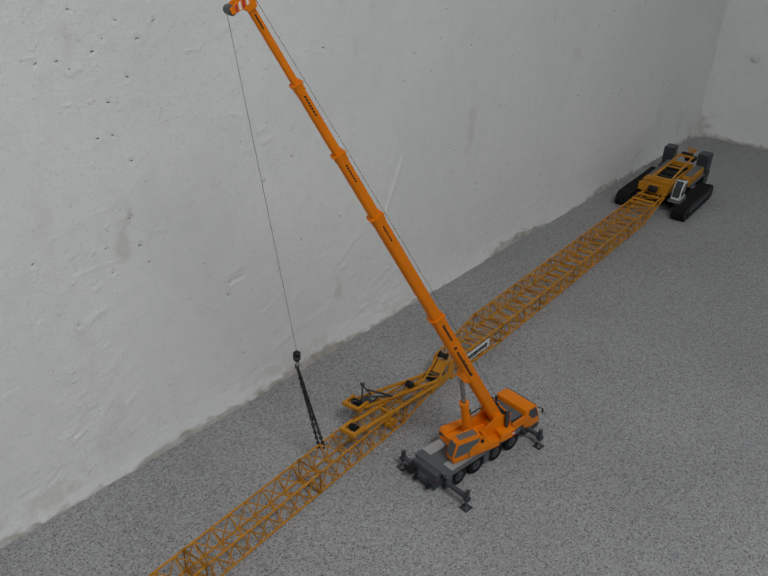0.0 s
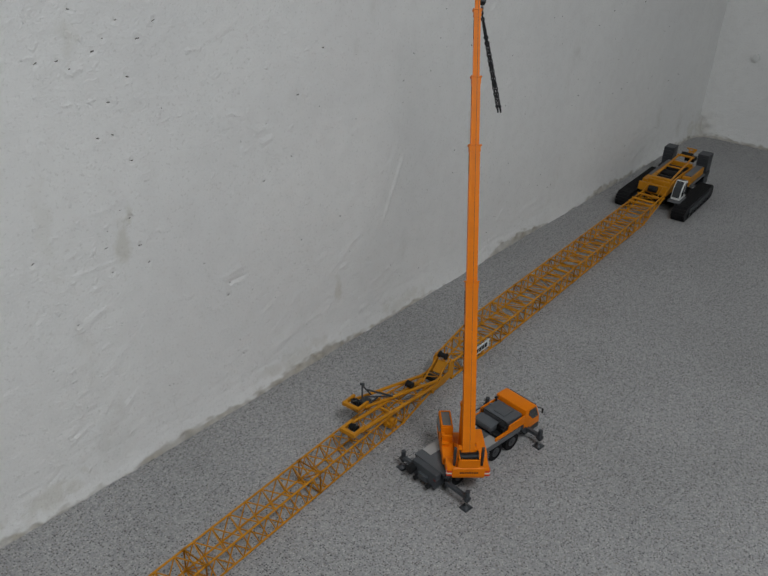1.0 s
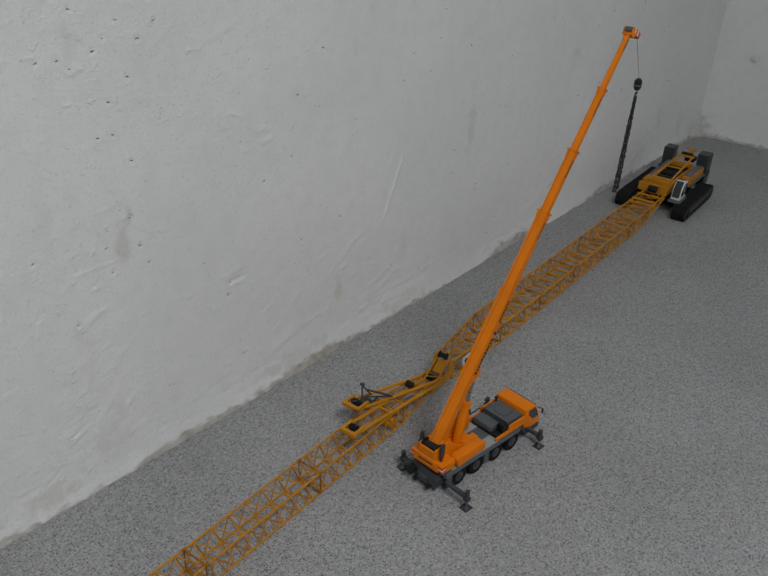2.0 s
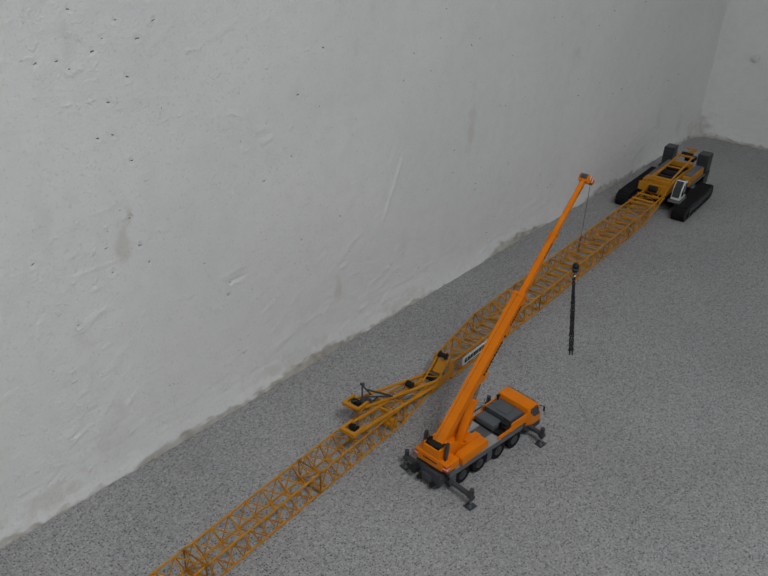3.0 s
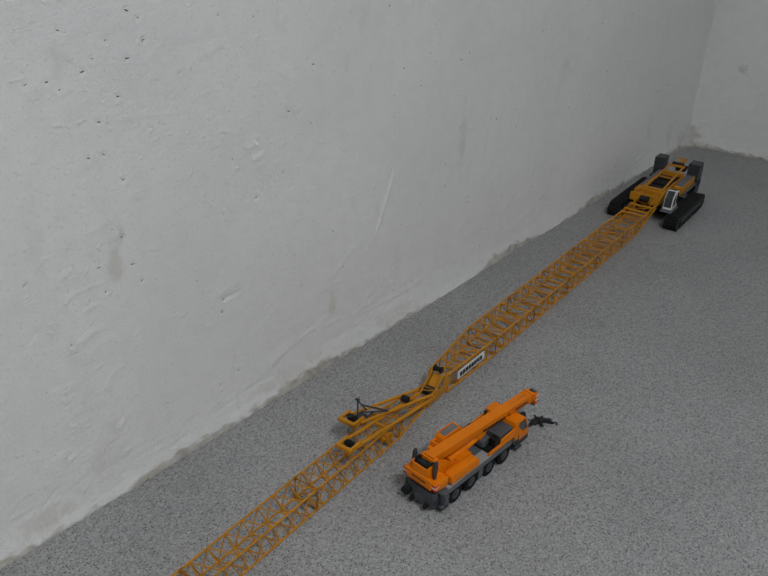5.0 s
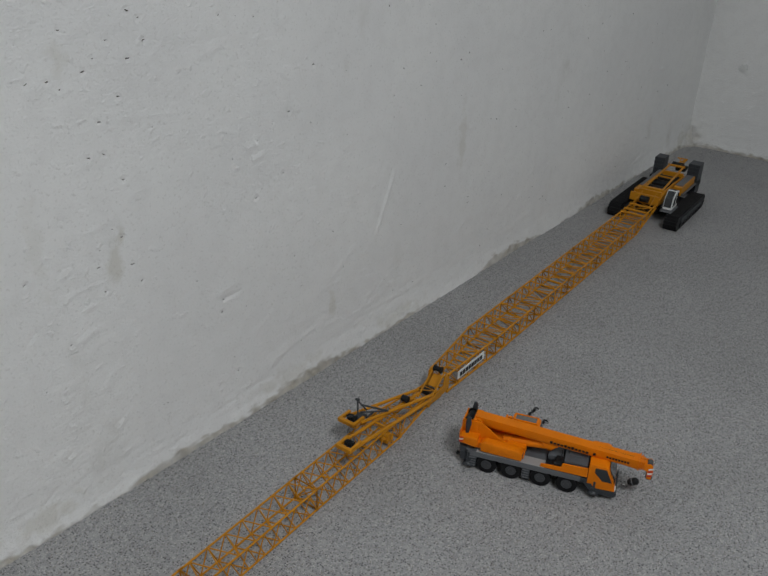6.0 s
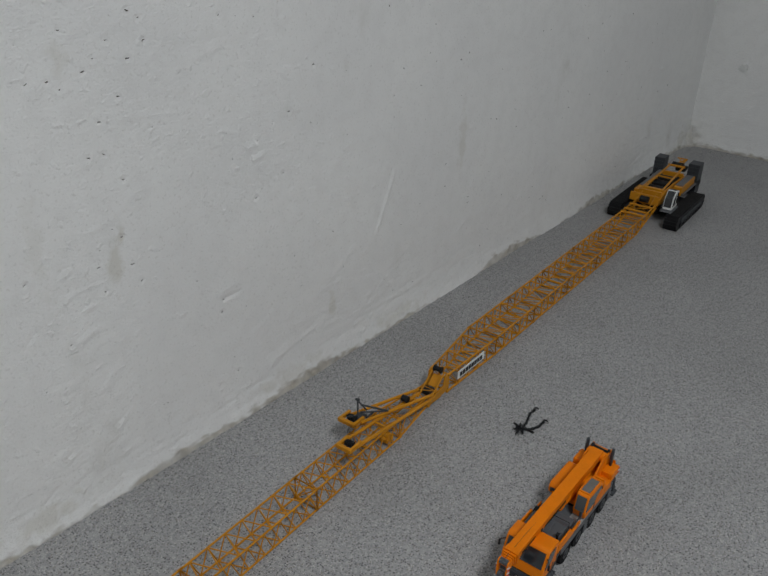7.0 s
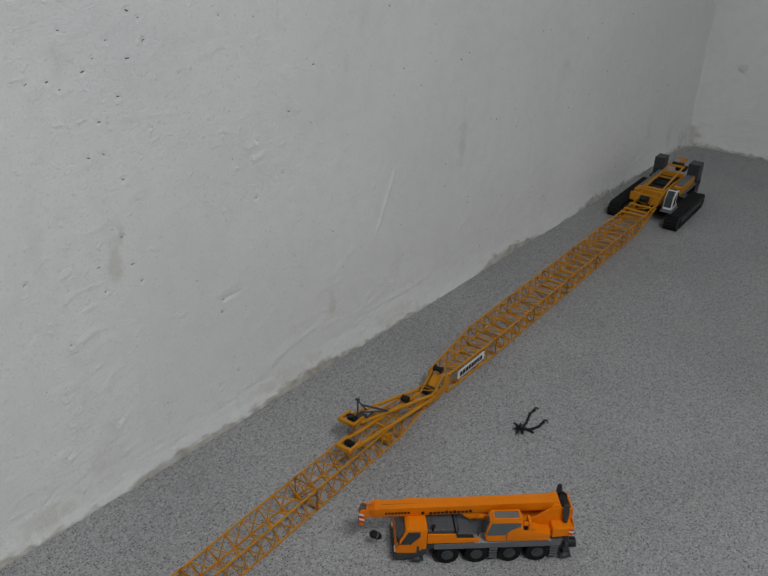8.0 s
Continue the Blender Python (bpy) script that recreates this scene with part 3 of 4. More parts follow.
for n in (-0.029, 0.024):
    part("side_plate", made((prism, [(0.680, 0.036), (0.885, 0.036), (0.885, 0.054), (0.80, 0.060), (0.720, 0.060), (0.690, 0.046)], n, n + 0.004, 0.0005)), YELLOW, deck)
part("cross_beam", made((box, 0.700, 0.708, -0.026, 0.025, 0.046, 0.060, 0.001)), YELLOW, deck)
part("cross_beam", made((box, 0.865, 0.873, -0.026, 0.025, 0.048, 0.062, 0.001)), YELLOW, deck)
for x in (0.745, 0.79, 0.835):
    part("winch_drum", made((rod, (x, -0.022, 0.051), (x, 0.021, 0.051), 0.0095, 18), (rod, (x, -0.024, 0.051), (x, -0.021, 0.051), 0.0125, 18), (rod, (x, 0.020, 0.051), (x, 0.023, 0.051), 0.0125, 18)), BLACK, deck, smooth=True)
part("foot_drum", made((rod, (0.662, -0.010, 0.050), (0.662, 0.010, 0.050), 0.0075, 16)), BLACK, deck, smooth=True)
# raised gantry over the machine deck
gantry = part("gantry", made((rod, (0.715, -0.022, 0.060), (0.885, -0.018, 0.074), 0.0026, 8), (rod, (0.715, 0.020, 0.060), (0.885, 0.016, 0.074), 0.0026, 8),
                             (rod, (0.885, -0.022, 0.074), (0.885, 0.020, 0.074), 0.003, 8), (rod, (0.80, -0.021, 0.067), (0.80, 0.018, 0.067), 0.0022, 8),
                             (box, 0.712, 0.722, -0.025, 0.023, 0.056, 0.063, 0.001), (rod, (0.885, -0.006, 0.074), (0.935, -0.010, 0.078), 0.0022, 8)), YELLOW, crawler_crane, smooth=True)
part("gantry_tail", made((rod, (0.885, -0.016, 0.072), (0.930, 0.006, 0.082), 0.0018, 7), (rod, (0.885, 0.014, 0.072), (0.930, -0.012, 0.082), 0.0018, 7), (rod, (0.930, -0.014, 0.082), (0.930, 0.012, 0.082), 0.0018, 7)), YELLOW, gantry, smooth=True)
part("gantry_pulleys", made((rod, (0.892, -0.016, 0.076), (0.892, 0.012, 0.076), 0.0065, 14), (box, 0.897, 0.925, -0.020, 0.004, 0.058, 0.068, 0.001)), BLACK, gantry)
side = part("side_box", made((box, 0.700, 0.885, 0.0285, 0.0400, 0.036, 0.0565, 0.0015)), YELLOW, crawler_crane)
part("walkway", made((box, 0.735, 0.880, 0.0315, 0.0390, 0.0566, 0.0578, 0.0004)), SKIRT, side, "mid grey walkway")
part("front_wall", made((box, 0.676, 0.682, -0.029, 0.040, 0.036, 0.0560, 0.0012)), YELLOW, deck)
for n in (-0.0175, 0.0160):
    part("boom_stay", made((rod, (0.690, n, 0.058), (0.636, n * 1.2, 0.0400), 0.0011, 6)), YELLOW, deck, smooth=True)
hood = part("engine_hood", made((box, 0.775, 0.885, -0.052, -0.031, 0.036, 0.058, 0.002)), YELLOW, crawler_crane)
part("walkway", made((box, 0.775, 0.885, -0.058, -0.0525, 0.038, 0.041, 0.0006), (box, 0.785, 0.880, -0.050, -0.033, 0.0582, 0.0594)), SKIRT, hood, "mid grey walkway")
# white driver's cab
cab = part("driver_cab", made((prism, [(0.660, 0.038), (0.701, 0.038), (0.701, 0.076), (0.680, 0.080), (0.664, 0.0640)], -0.066, -0.045, 0.0012)), WHITE, crawler_crane, "white driver cab with tinted windows")
part("windscreen", made((prism, [(0.6598, 0.044), (0.6632, 0.0632), (0.6775, 0.0778), (0.6770, 0.0788), (0.6624, 0.0640), (0.6588, 0.044)], -0.0638, -0.0472)), GLASS, cab)
part("side_window", made((prism, [(0.6645, 0.046), (0.6965, 0.046), (0.6965, 0.0730), (0.6820, 0.0758), (0.6685, 0.0625)], -0.0668, -0.0660)), GLASS, cab)
part("window_bar", made((box, 0.6800, 0.6816, -0.0672, -0.0664, 0.046, 0.0755)), WHITE, cab)
part("roof_window", made((prism, [(0.6830, 0.0795), (0.6990, 0.0765), (0.6990, 0.0775), (0.6830, 0.0805)], -0.0635, -0.0475)), PALE_GLASS, cab)
part("cab_step", made((box, 0.648, 0.700, -0.070, -0.043, 0.0345, 0.0375, 0.0006)), SKIRT, cab)
# counterweight stacks: slabs with joints
for n0, n1 in ((-0.055, -0.027), (0.035, 0.060)):
    stack = part("counterweight", made((box, 0.899, 0.93, n0 + 0.001, n1 - 0.001, 0.005, 0.080)), BLACK, crawler_crane, "stack of dark grey counterweight slabs")
    slab = part("slab", made((box, 0.896, 0.934, n0, n1, 0.0, 0.0085, 0.0011)), GREY, stack)
    slab.matrix_basis = pose(0, 0, 0.0045)
    for i in range(1, 9):
        again(slab, pose(0, 0, 0.0045 + 0.0088 * i))
part("counterweight_frame", made((box, 0.878, 0.925, -0.058, 0.060, 0.028, 0.040, 0.001)), BLACK, crawler_crane)

# ---- mobile crane ----
SLEW_X, PIVOT_X, PIVOT_Z = 0.0297, -0.0496, 0.0648
mobile_crane = thing("mobile_crane", "bright orange four-axle mobile crane model with telescopic boom", "model crane")
WX = (0.0, 0.0331, 0.0718, 0.106)

chassis = part("chassis", made((box, -0.030, 0.140, -0.013, 0.013, 0.010, 0.024, 0.001), (box, -0.028, 0.132, -0.026, 0.026, 0.0235, 0.0285, 0.0006)), GREY, mobile_crane)
for s in (-1, 1):
    part("side_skirt", made((box, -0.026, 0.122, s * 0.0268 - 0.0007, s * 0.0268 + 0.0007, 0.0228, 0.0305, 0.0004)), SKIRT, chassis, "mid grey side skirt")
    for x0 in (-0.024, 0.0475):
        bm = made((box, x0, x0 + 0.010, s * 0.0262 - 0.001, s * 0.0262 + 0.001, 0.006, 0.0228))
        st = part("step_ladder", bm, GREY, chassis)
        bm = bmesh.new()
        for i in range(4):
            box(bm, x0 + 0.0004, x0 + 0.0096, s * 0.0275 - 0.0007, s * 0.0275 + 0.0007, 0.008 + 0.004 * i, 0.0095 + 0.004 * i)
        part("rungs", bm, SKIRT, st)["kind"] = "stuff"
    part("deck_panel", made((box, -0.0150, 0.0755, s * 0.0112, s * 0.0268, 0.0287, 0.0312, 0.0005)), PALE_GREY, chassis, "pale grey deck panel")
part("rear_deck", made((box, -0.029, -0.0153, -0.0262, 0.0262, 0.0287, 0.0312, 0.0006)), COVER, chassis)
part("centre_deck", made((box, -0.0150, 0.0755, -0.0110, 0.0110, 0.0287, 0.0308)), COVER, chassis)
rear = part("rear_bumper", made((box, -0.038, -0.029, -0.0215, 0.0215, 0.009, 0.0305, 0.0012), (box, -0.041, -0.037, -0.008, 0.008, 0.011, 0.020, 0.001)), REAR, chassis)
part("spare_reel", made((rod, (-0.046, 0.0185, 0.019), (-0.037, 0.0185, 0.019), 0.0062, 14)), BLACK, chassis, smooth=True)
for y in (-0.012, 0.010):
    part("tow_eye", made((rod, (-0.044, y, 0.010), (-0.036, y, 0.010), 0.0032, 10)), BLACK, chassis)
for s in (-1, 1):
    part("tail_light", made((box, -0.0386, -0.0378, s * 0.019 - 0.0018, s * 0.019 + 0.0018, 0.0215, 0.0235)), DARK_RED, chassis)


def wheel(x, s):
    w = part("wheel", made((rod, (x, s * 0.0172, 0.0134), (x, s * 0.0272, 0.0134), 0.0134, 26)), RUBBER, mobile_crane, "black tyre on a grey rim", smooth=True)
    bmt = bmesh.new()
    for i in range(22):
        a = i * math.tau / 22
        p = Vector((x + 0.0133 * math.cos(a), 0, 0.0134 + 0.0133 * math.sin(a)))
        rod(bmt, p + Vector((0, s * 0.0178, 0)), p + Vector((0, s * 0.0266, 0)), 0.0007, 4)
    part("tread", bmt, RUBBER, w)["kind"] = "stuff"
    part("rim", made((rod, (x, s * 0.0265, 0.0134), (x, s * 0.0277, 0.0134), 0.0070, 20), (rod, (x, s * 0.0270, 0.0134), (x, s * 0.0288, 0.0134), 0.0034, 12)), RIM, w, smooth=True)


for x in WX:
    for s in (-1, 1):
        wheel(x, s)
    part("axle", made((rod, (x, -0.018, 0.0134), (x, 0.018, 0.0134), 0.0028, 8)), BLACK, chassis)

# driver's cab
CABIN = [(0.1305, 0.022), (0.1305, 0.0525), (0.1505, 0.0530), (0.1545, 0.0508), (0.1640, 0.0310), (0.1662, 0.0180), (0.1400, 0.0165), (0.1360, 0.0225)]
cabin = part("cabin", made((prism, CABIN, -0.0262, 0.0262, 0.0011)), ORANGE, mobile_crane, smooth=True)
part("windscreen", made((prism, [(0.1556, 0.0495), (0.1638, 0.0322), (0.1648, 0.0326), (0.1564, 0.0501)], -0.0232, 0.0232)), GLASS, cabin, "dark tinted windscreen")
for s in (-1, 1):
    part("side_window", made((prism, [(0.1385, 0.0420), (0.1385, 0.0490), (0.1525, 0.0494), (0.1612, 0.0310), (0.1490, 0.0310)], s * 0.0262, s * 0.0267)), GLASS, cabin)
    part("headlamp", made((box, 0.1655, 0.1672, s * 0.019 - 0.004, s * 0.019 + 0.004, 0.0165, 0.0195, 0.0005)), WHITE, cabin)
    part("mirror", made((rod, (0.158, s * 0.026, 0.046), (0.163, s * 0.031, 0.044), 0.0006, 5), (box, 0.1625, 0.164, s * 0.031 - 0.0012, s * 0.031 + 0.0012, 0.036, 0.044, 0.0004)), BLACK, cabin)
part("front_bumper", made((box, 0.136, 0.1672, -0.0258, 0.0258, 0.008, 0.0165, 0.0014), (box, 0.158, 0.1690, -0.024, 0.024, 0.0085, 0.0145, 0.001)), GREY, mobile_crane)
part("front_mudguard", made((prism, [(0.126, 0.0228), (0.1365, 0.0228), (0.141, 0.0165), (0.138, 0.0090), (0.131, 0.0155)], -0.0262, 0.0262, 0.0008)), GREY, chassis)
# engine bay behind the cab
for s in (-1, 1):
    part("bay_panel", made((prism, [(0.0700, 0.0312), (0.0700, 0.0365), (0.0960, 0.0372), (0.0975, 0.0440), (0.1300, 0.0452), (0.1300, 0.0312)], s * 0.0246, s * 0.0265, 0.0004)), ORANGE, mobile_crane)
part("engine_cover", made((box, 0.0985, 0.1295, -0.0215, 0.0215, 0.0312, 0.0462, 0.0016), (box, 0.104, 0.124, -0.010, 0.0085, 0.046, 0.0472, 0.0008)), COVER, mobile_crane, "dark grey engine cover")
part("gearbox_cover", made((box, 0.0770, 0.0965, -0.0105, 0.022, 0.0312, 0.0412, 0.0030)), COVER, mobile_crane, "dark grey gearbox cover")
part("battery_box", made((box, 0.0880, 0.0985, -0.0235, -0.0120, 0.0312, 0.0450, 0.0010), (box, 0.0765, 0.0870, -0.0230, -0.0125, 0.0312, 0.0350, 0.0010)), BLACK, mobile_crane)
part("air_tank", made((rod, (0.0860, -0.0215, 0.0385), (0.0955, -0.0215, 0.0385), 0.0032, 12)), BLACK, mobile_crane, smooth=True)
part("intake", made((rod, (0.1235, 0.0205, 0.045), (0.1235, 0.0205, 0.0520), 0.0014, 8), (box, 0.121, 0.126, 0.0185, 0.0225, 0.0515, 0.0535, 0.0006)), BLACK, mobile_crane)
part("bay_rail", made((rod, (0.0720, 0.0255, 0.0400), (0.0720, 0.0255, 0.0520), 0.0010, 6), (rod, (0.0720, 0.0255, 0.0440), (0.0960, 0.0255, 0.0445), 0.0010, 6), (box, 0.0700, 0.0740, 0.0240, 0.0270, 0.0440, 0.0530, 0.0006)), GREY, mobile_crane)
part("filler_cap", made((rod, (0.112, 0.0200, 0.0455), (0.112, 0.0200, 0.0472), 0.0020, 14)), MID_GREY, mobile_crane, smooth=True)
part("grab_rail", made((rod, (0.0945, -0.0225, 0.0485), (0.0945, 0.0215, 0.0485), 0.0005, 5), (rod, (0.0945, -0.0225, 0.0385), (0.0945, -0.0225, 0.0485), 0.0005, 5), (rod, (0.0945, 0.0215, 0.0395), (0.0945, 0.0215, 0.0485), 0.0005, 5)), BLACK, mobile_crane)

# outriggers: x, side, reach of the foot from the middle, stowed reach
OUTRIGGERS = ((-0.0335, 1, 0.0420, 0.0250), (-0.0245, -1, 0.0625, 0.0250), (0.1405, 1, 0.0480, 0.0235), (0.1405, -1, 0.0480, 0.0235))
part("rear_outrigger_box", made((box, -0.0375, -0.0205, -0.0225, 0.0225, 0.0125, 0.0215, 0.001)), GREY, chassis)
beams = []
for x, s, reach, stow in OUTRIGGERS:
    # built with the foot at y = 0, the beam running inwards
    beam = part("outrigger_beam", made((box, x - 0.0026, x + 0.0026, s * 0.0025, -s * 0.036, 0.0148, 0.0200, 0.0005)), REAR, mobile_crane)
    part("jack_housing", made((rod, (x, 0, 0.0115), (x, 0, 0.0275), 0.0031, 12), (box, x - 0.0038, x + 0.0038, -0.0038, 0.0038, 0.0135, 0.0175, 0.0006)), GREY, beam, smooth=True)
    foot = part("jack_foot", made((rod, (x, 0, 0.002), (x, 0, 0.0135), 0.0014, 10)), STEEL, beam, "bright steel jack ram with a grey foot")
    pad = part("foot_pad", made((box, x - 0.0068, x + 0.0068, -0.0060, 0.0060, 0.0, 0.0016, 0.0005), (rod, (x, 0, 0.0016), (x, 0, 0.0048), 0.0055, 12, 0.0022)), GREY, beam)
    beams.append((beam, (foot, pad), s, reach, stow))

# slewing upper works; x from the slewing axis, forward
upper_works = part("upper_works", made((prism, [(-0.052, 0.0335), (0.018, 0.0335), (0.018, 0.0375), (0.004, 0.0410), (-0.052, 0.0430)], -0.0225, 0.0215, 0.0008)), ORANGE, mobile_crane)
part("slew_ring", made((rod, (0, 0, 0.0300), (0, 0, 0.0338), 0.0185, 30)), BLACK, upper_works, smooth=True)
for y in (-0.0128, 0.0108):
    part("cheek", made((prism, [(-0.060, 0.040), (0.004, 0.040), (-0.018, 0.0490), (-0.042, 0.0670), (-0.060, 0.0690)], y, y + 0.002, 0.0004)), ORANGE, upper_works)
tail = part("counterweight", made((prism, [(-0.0687, 0.0385), (-0.0442, 0.0355), (-0.0442, 0.0500), (-0.0687, 0.0500)], -0.0268, 0.0268, 0.0022), (prism, [(-0.0707, 0.041), (-0.0687, 0.0365), (-0.0687, 0.0540), (-0.0707, 0.0520)], -0.020, 0.020, 0.0006)), ORANGE, upper_works)
rear_hood = part("rear_hood", made((box, -0.0697, -0.0674, -0.0130, 0.0125, 0.0470, 0.0652, 0.0008), (box, -0.0692, -0.0482, -0.0134, -0.0114, 0.0470, 0.0678, 0.0006), (box, -0.0692, -0.0482, 0.0114, 0.0134, 0.0470, 0.0678, 0.0006),
                                  (box, -0.0552, -0.0502, -0.0120, 0.0120, 0.0675, 0.0700, 0.0006)), ORANGE, upper_works)
part("hoist_drum", made((rod, (-0.0607, -0.0112, 0.0640), (-0.0607, 0.0112, 0.0625), 0.0055, 18), (rod, (-0.0607, -0.0116, 0.0640), (-0.0607, -0.0100, 0.0640), 0.0072, 18), (rod, (-0.0607, 0.0100, 0.0640), (-0.0607, 0.0116, 0.0640), 0.0072, 18)), BLACK, upper_works, smooth=True)
for s in (-1, 1):
    part("exhaust_pod", made((prism, [(-0.0627, 0.0500), (-0.0587, 0.0500), (-0.0562, 0.0640), (-0.0567, 0.0755), (-0.0592, 0.0775), (-0.0622, 0.0765), (-0.0637, 0.0660)], s * 0.0172 - 0.0015, s * 0.0172 + 0.0015, 0.0009)), GREY, upper_works, "dark grey upright pod", smooth=True)
    for i in range(3):
        z = 0.0400 + 0.003 * i
        part("warning_stripe", made((prism, [(-0.0687, z), (-0.0632, z + 0.0016), (-0.0632, z + 0.0031), (-0.0687, z + 0.0015)], s * 0.0264, s * 0.0272)), RED if i % 2 == 0 else WHITE, tail)
        part("warning_stripe", made((box, -0.0692, -0.0686, s * 0.0195, s * 0.0260, z, z + 0.0015)), RED if i % 2 == 0 else WHITE, tail)
bm = bmesh.new()
for i in range(8):
    box(bm, -0.0711, -0.0706, -0.0115 + i * 0.0029, -0.0094 + i * 0.0029, 0.0455, 0.0475)
part("lettering", bm, BLACK, tail)
# engine housing on the right-hand side
housing = part("engine_housing", made((prism, [(-0.0385, 0.0335), (0.0165, 0.0335), (0.0165, 0.0430), (0.0125, 0.0475), (-0.0350, 0.0490), (-0.0400, 0.0450)], -0.0285, -0.0152, 0.0016)), ORANGE, upper_works, smooth=True)
part("grille", made((box, 0.0164, 0.0170, -0.026, -0.018, 0.036, 0.042)), GREY, housing)
# operator's cab on the left-hand side
OPCAB = [(-0.0200, 0.0335), (0.0315, 0.0335), (0.0340, 0.0420), (0.0290, 0.0640), (0.0260, 0.0662), (-0.0080, 0.0655), (-0.0098, 0.0500), (-0.0200, 0.0485)]
opcab = part("operator_cab", made((prism, OPCAB, 0.0130, 0.0288, 0.0012)), ORANGE, upper_works, "orange operator cab with grey glazing", smooth=True)
part("side_window", made((prism, [(-0.0060, 0.0560), (0.0040, 0.0510), (0.0110, 0.0435), (0.0312, 0.0430), (0.0318, 0.0450), (0.0272, 0.0612), (-0.0060, 0.0612)], 0.0287, 0.0293)), PALE_GLASS, opcab)
part("door_post", made((prism, [(0.0085, 0.0350), (0.0092, 0.0350), (0.0092, 0.0445), (0.0085, 0.0452)], 0.0288, 0.0294)), GREY, opcab)
part("front_window", made((prism, [(0.0337, 0.0440), (0.0294, 0.0628), (0.0302, 0.0631), (0.0345, 0.0443)], 0.0152, 0.0268)), PALE_GLASS, opcab)
part("roof_window", made((prism, [(-0.0040, 0.0652), (0.0238, 0.0657), (0.0238, 0.0668), (-0.0040, 0.0662)], 0.0156, 0.0262)), ROOF_GLASS, opcab, "grey roof window")
part("roof_frame", made((box, -0.0062, 0.0262, 0.0266, 0.0284, 0.0655, 0.0674, 0.0005), (box, -0.0062, 0.0262, 0.0134, 0.0152, 0.0655, 0.0674, 0.0005), (box, 0.0240, 0.0262, 0.0152, 0.0266, 0.0655, 0.0674, 0.0005), (box, -0.0066, -0.0042, 0.0152, 0.0266, 0.0650, 0.0671, 0.0005)), ORANGE, opcab)
part("rear_steps", made((box, -0.0185, -0.0155, 0.0150, 0.0282, 0.0480, 0.0610, 0.0006), (box, -0.0150, -0.0095, 0.0245, 0.0282, 0.0560, 0.0600, 0.0006), (box, -0.0235, -0.0180, 0.0190, 0.0282, 0.0480, 0.0530, 0.0008)), ORANGE, opcab)
# black block that paints in the shade of the gap between the uprights
part("dark_gap", made((box, -0.0152, -0.0098, 0.0150, 0.0280, 0.0484, 0.0515, 0.0005)), BLACK, opcab)
part("cab_locker", made((prism, [(-0.0420, 0.0335), (-0.0190, 0.0335), (-0.0190, 0.0490), (-0.0260, 0.0470), (-0.0420, 0.0440)], 0.0140, 0.0285, 0.0012)), ORANGE, opcab, smooth=True)
part("foot_box", made((box, -0.008, 0.018, -0.0135, -0.004, 0.0375, 0.0450, 0.001)), ORANGE, upper_works)

# telescopic boom: sections built with their front collar at x = 0, running back
def oval(w, h):
    a, b = w / 2, h / 2
    return [(-a, b), (a, b), (a, -b * 0.35), (a * 0.86, -b * 0.72), (a * 0.5, -b * 0.95), (0, -b), (-a * 0.5, -b * 0.95), (-a * 0.86, -b * 0.72), (-a, -b * 0.35)]


SECTIONS = ((0.0150, 0.0150, 0.213), (0.0128, 0.0127, 0.186), (0.0103, 0.0104, 0.182), (0.0080, 0.0082, 0.178), (0.0060, 0.0063, 0.174))
boom = []
for i, (w, h, n) in enumerate(SECTIONS):
    sec = part("boom_section", made((loft, oval(w, h), -n, 0.0)), ORANGE, mobile_crane, smooth=True)
    if i < 4:
        part("collar", made((loft, oval(w + 0.0034, h + 0.0034), -0.0005, 0.0011), (loft, oval(w + 0.0010, h + 0.0010), -0.0075, -0.0005)), ORANGE, sec, smooth=True)
    boom.append(sec)
# lettering bars on both flanks, a top rib and a lifting eye on the base section
base = boom[0]
for s in (-1, 1):
    y0, y1 = sorted((s * 0.00785, s * 0.00818))
    bm = bmesh.new()
    for i in range(8):
        box(bm, -0.040 + i * 0.0037, -0.0374 + i * 0.0037, y0, y1, -0.0005, 0.0022)
    part("lettering", bm, BLACK, base, "row of small black lettering bars")
    bm = bmesh.new()
    for i in range(13):
        if i == 11:
            continue
        tall = 0.0046 if i in (0, 4, 6, 12) else 0.0034
        box(bm, -0.1120 + i * 0.0046, -0.1086 + i * 0.0046, y0, y1, -0.0022, -0.0022 + tall * 0.8)
    part("lettering", bm, BLACK, base, "row of black lettering bars")
    bm = bmesh.new()
    for i in range(6):
        yy = sorted((s * 0.0031, s * 0.0034))
        box(bm, -0.022 + i * 0.0024, -0.0203 + i * 0.0024, yy[0], yy[1], -0.0006, 0.0008)
    part("lettering", bm, BLACK, boom[4])
for i in (1, 2, 3):
    w = SECTIONS[i][0]
    for s in (-1, 1):
        bm = bmesh.new()
        for j in range(7):
            box(bm, -0.034 + j * 0.0033, -0.0318 + j * 0.0033, *sorted((s * w / 2, s * (w / 2 + 0.0003))), -0.0004, 0.0014)
        part("lettering", bm, BLACK, boom[i], "row of small black lettering bars")
part("cylinder_lug", made((prism, [(-0.124, -0.0060), (-0.100, -0.0060), (-0.1080, -0.0135), (-0.1160, -0.0135)], -0.0062, 0.0062, 0.0006)), ORANGE, base)
part("boom_foot", made((rod, (-0.2091, -0.0112, 0), (-0.2091, 0.0112, 0), 0.0060, 14)), ORANGE, base, smooth=True)
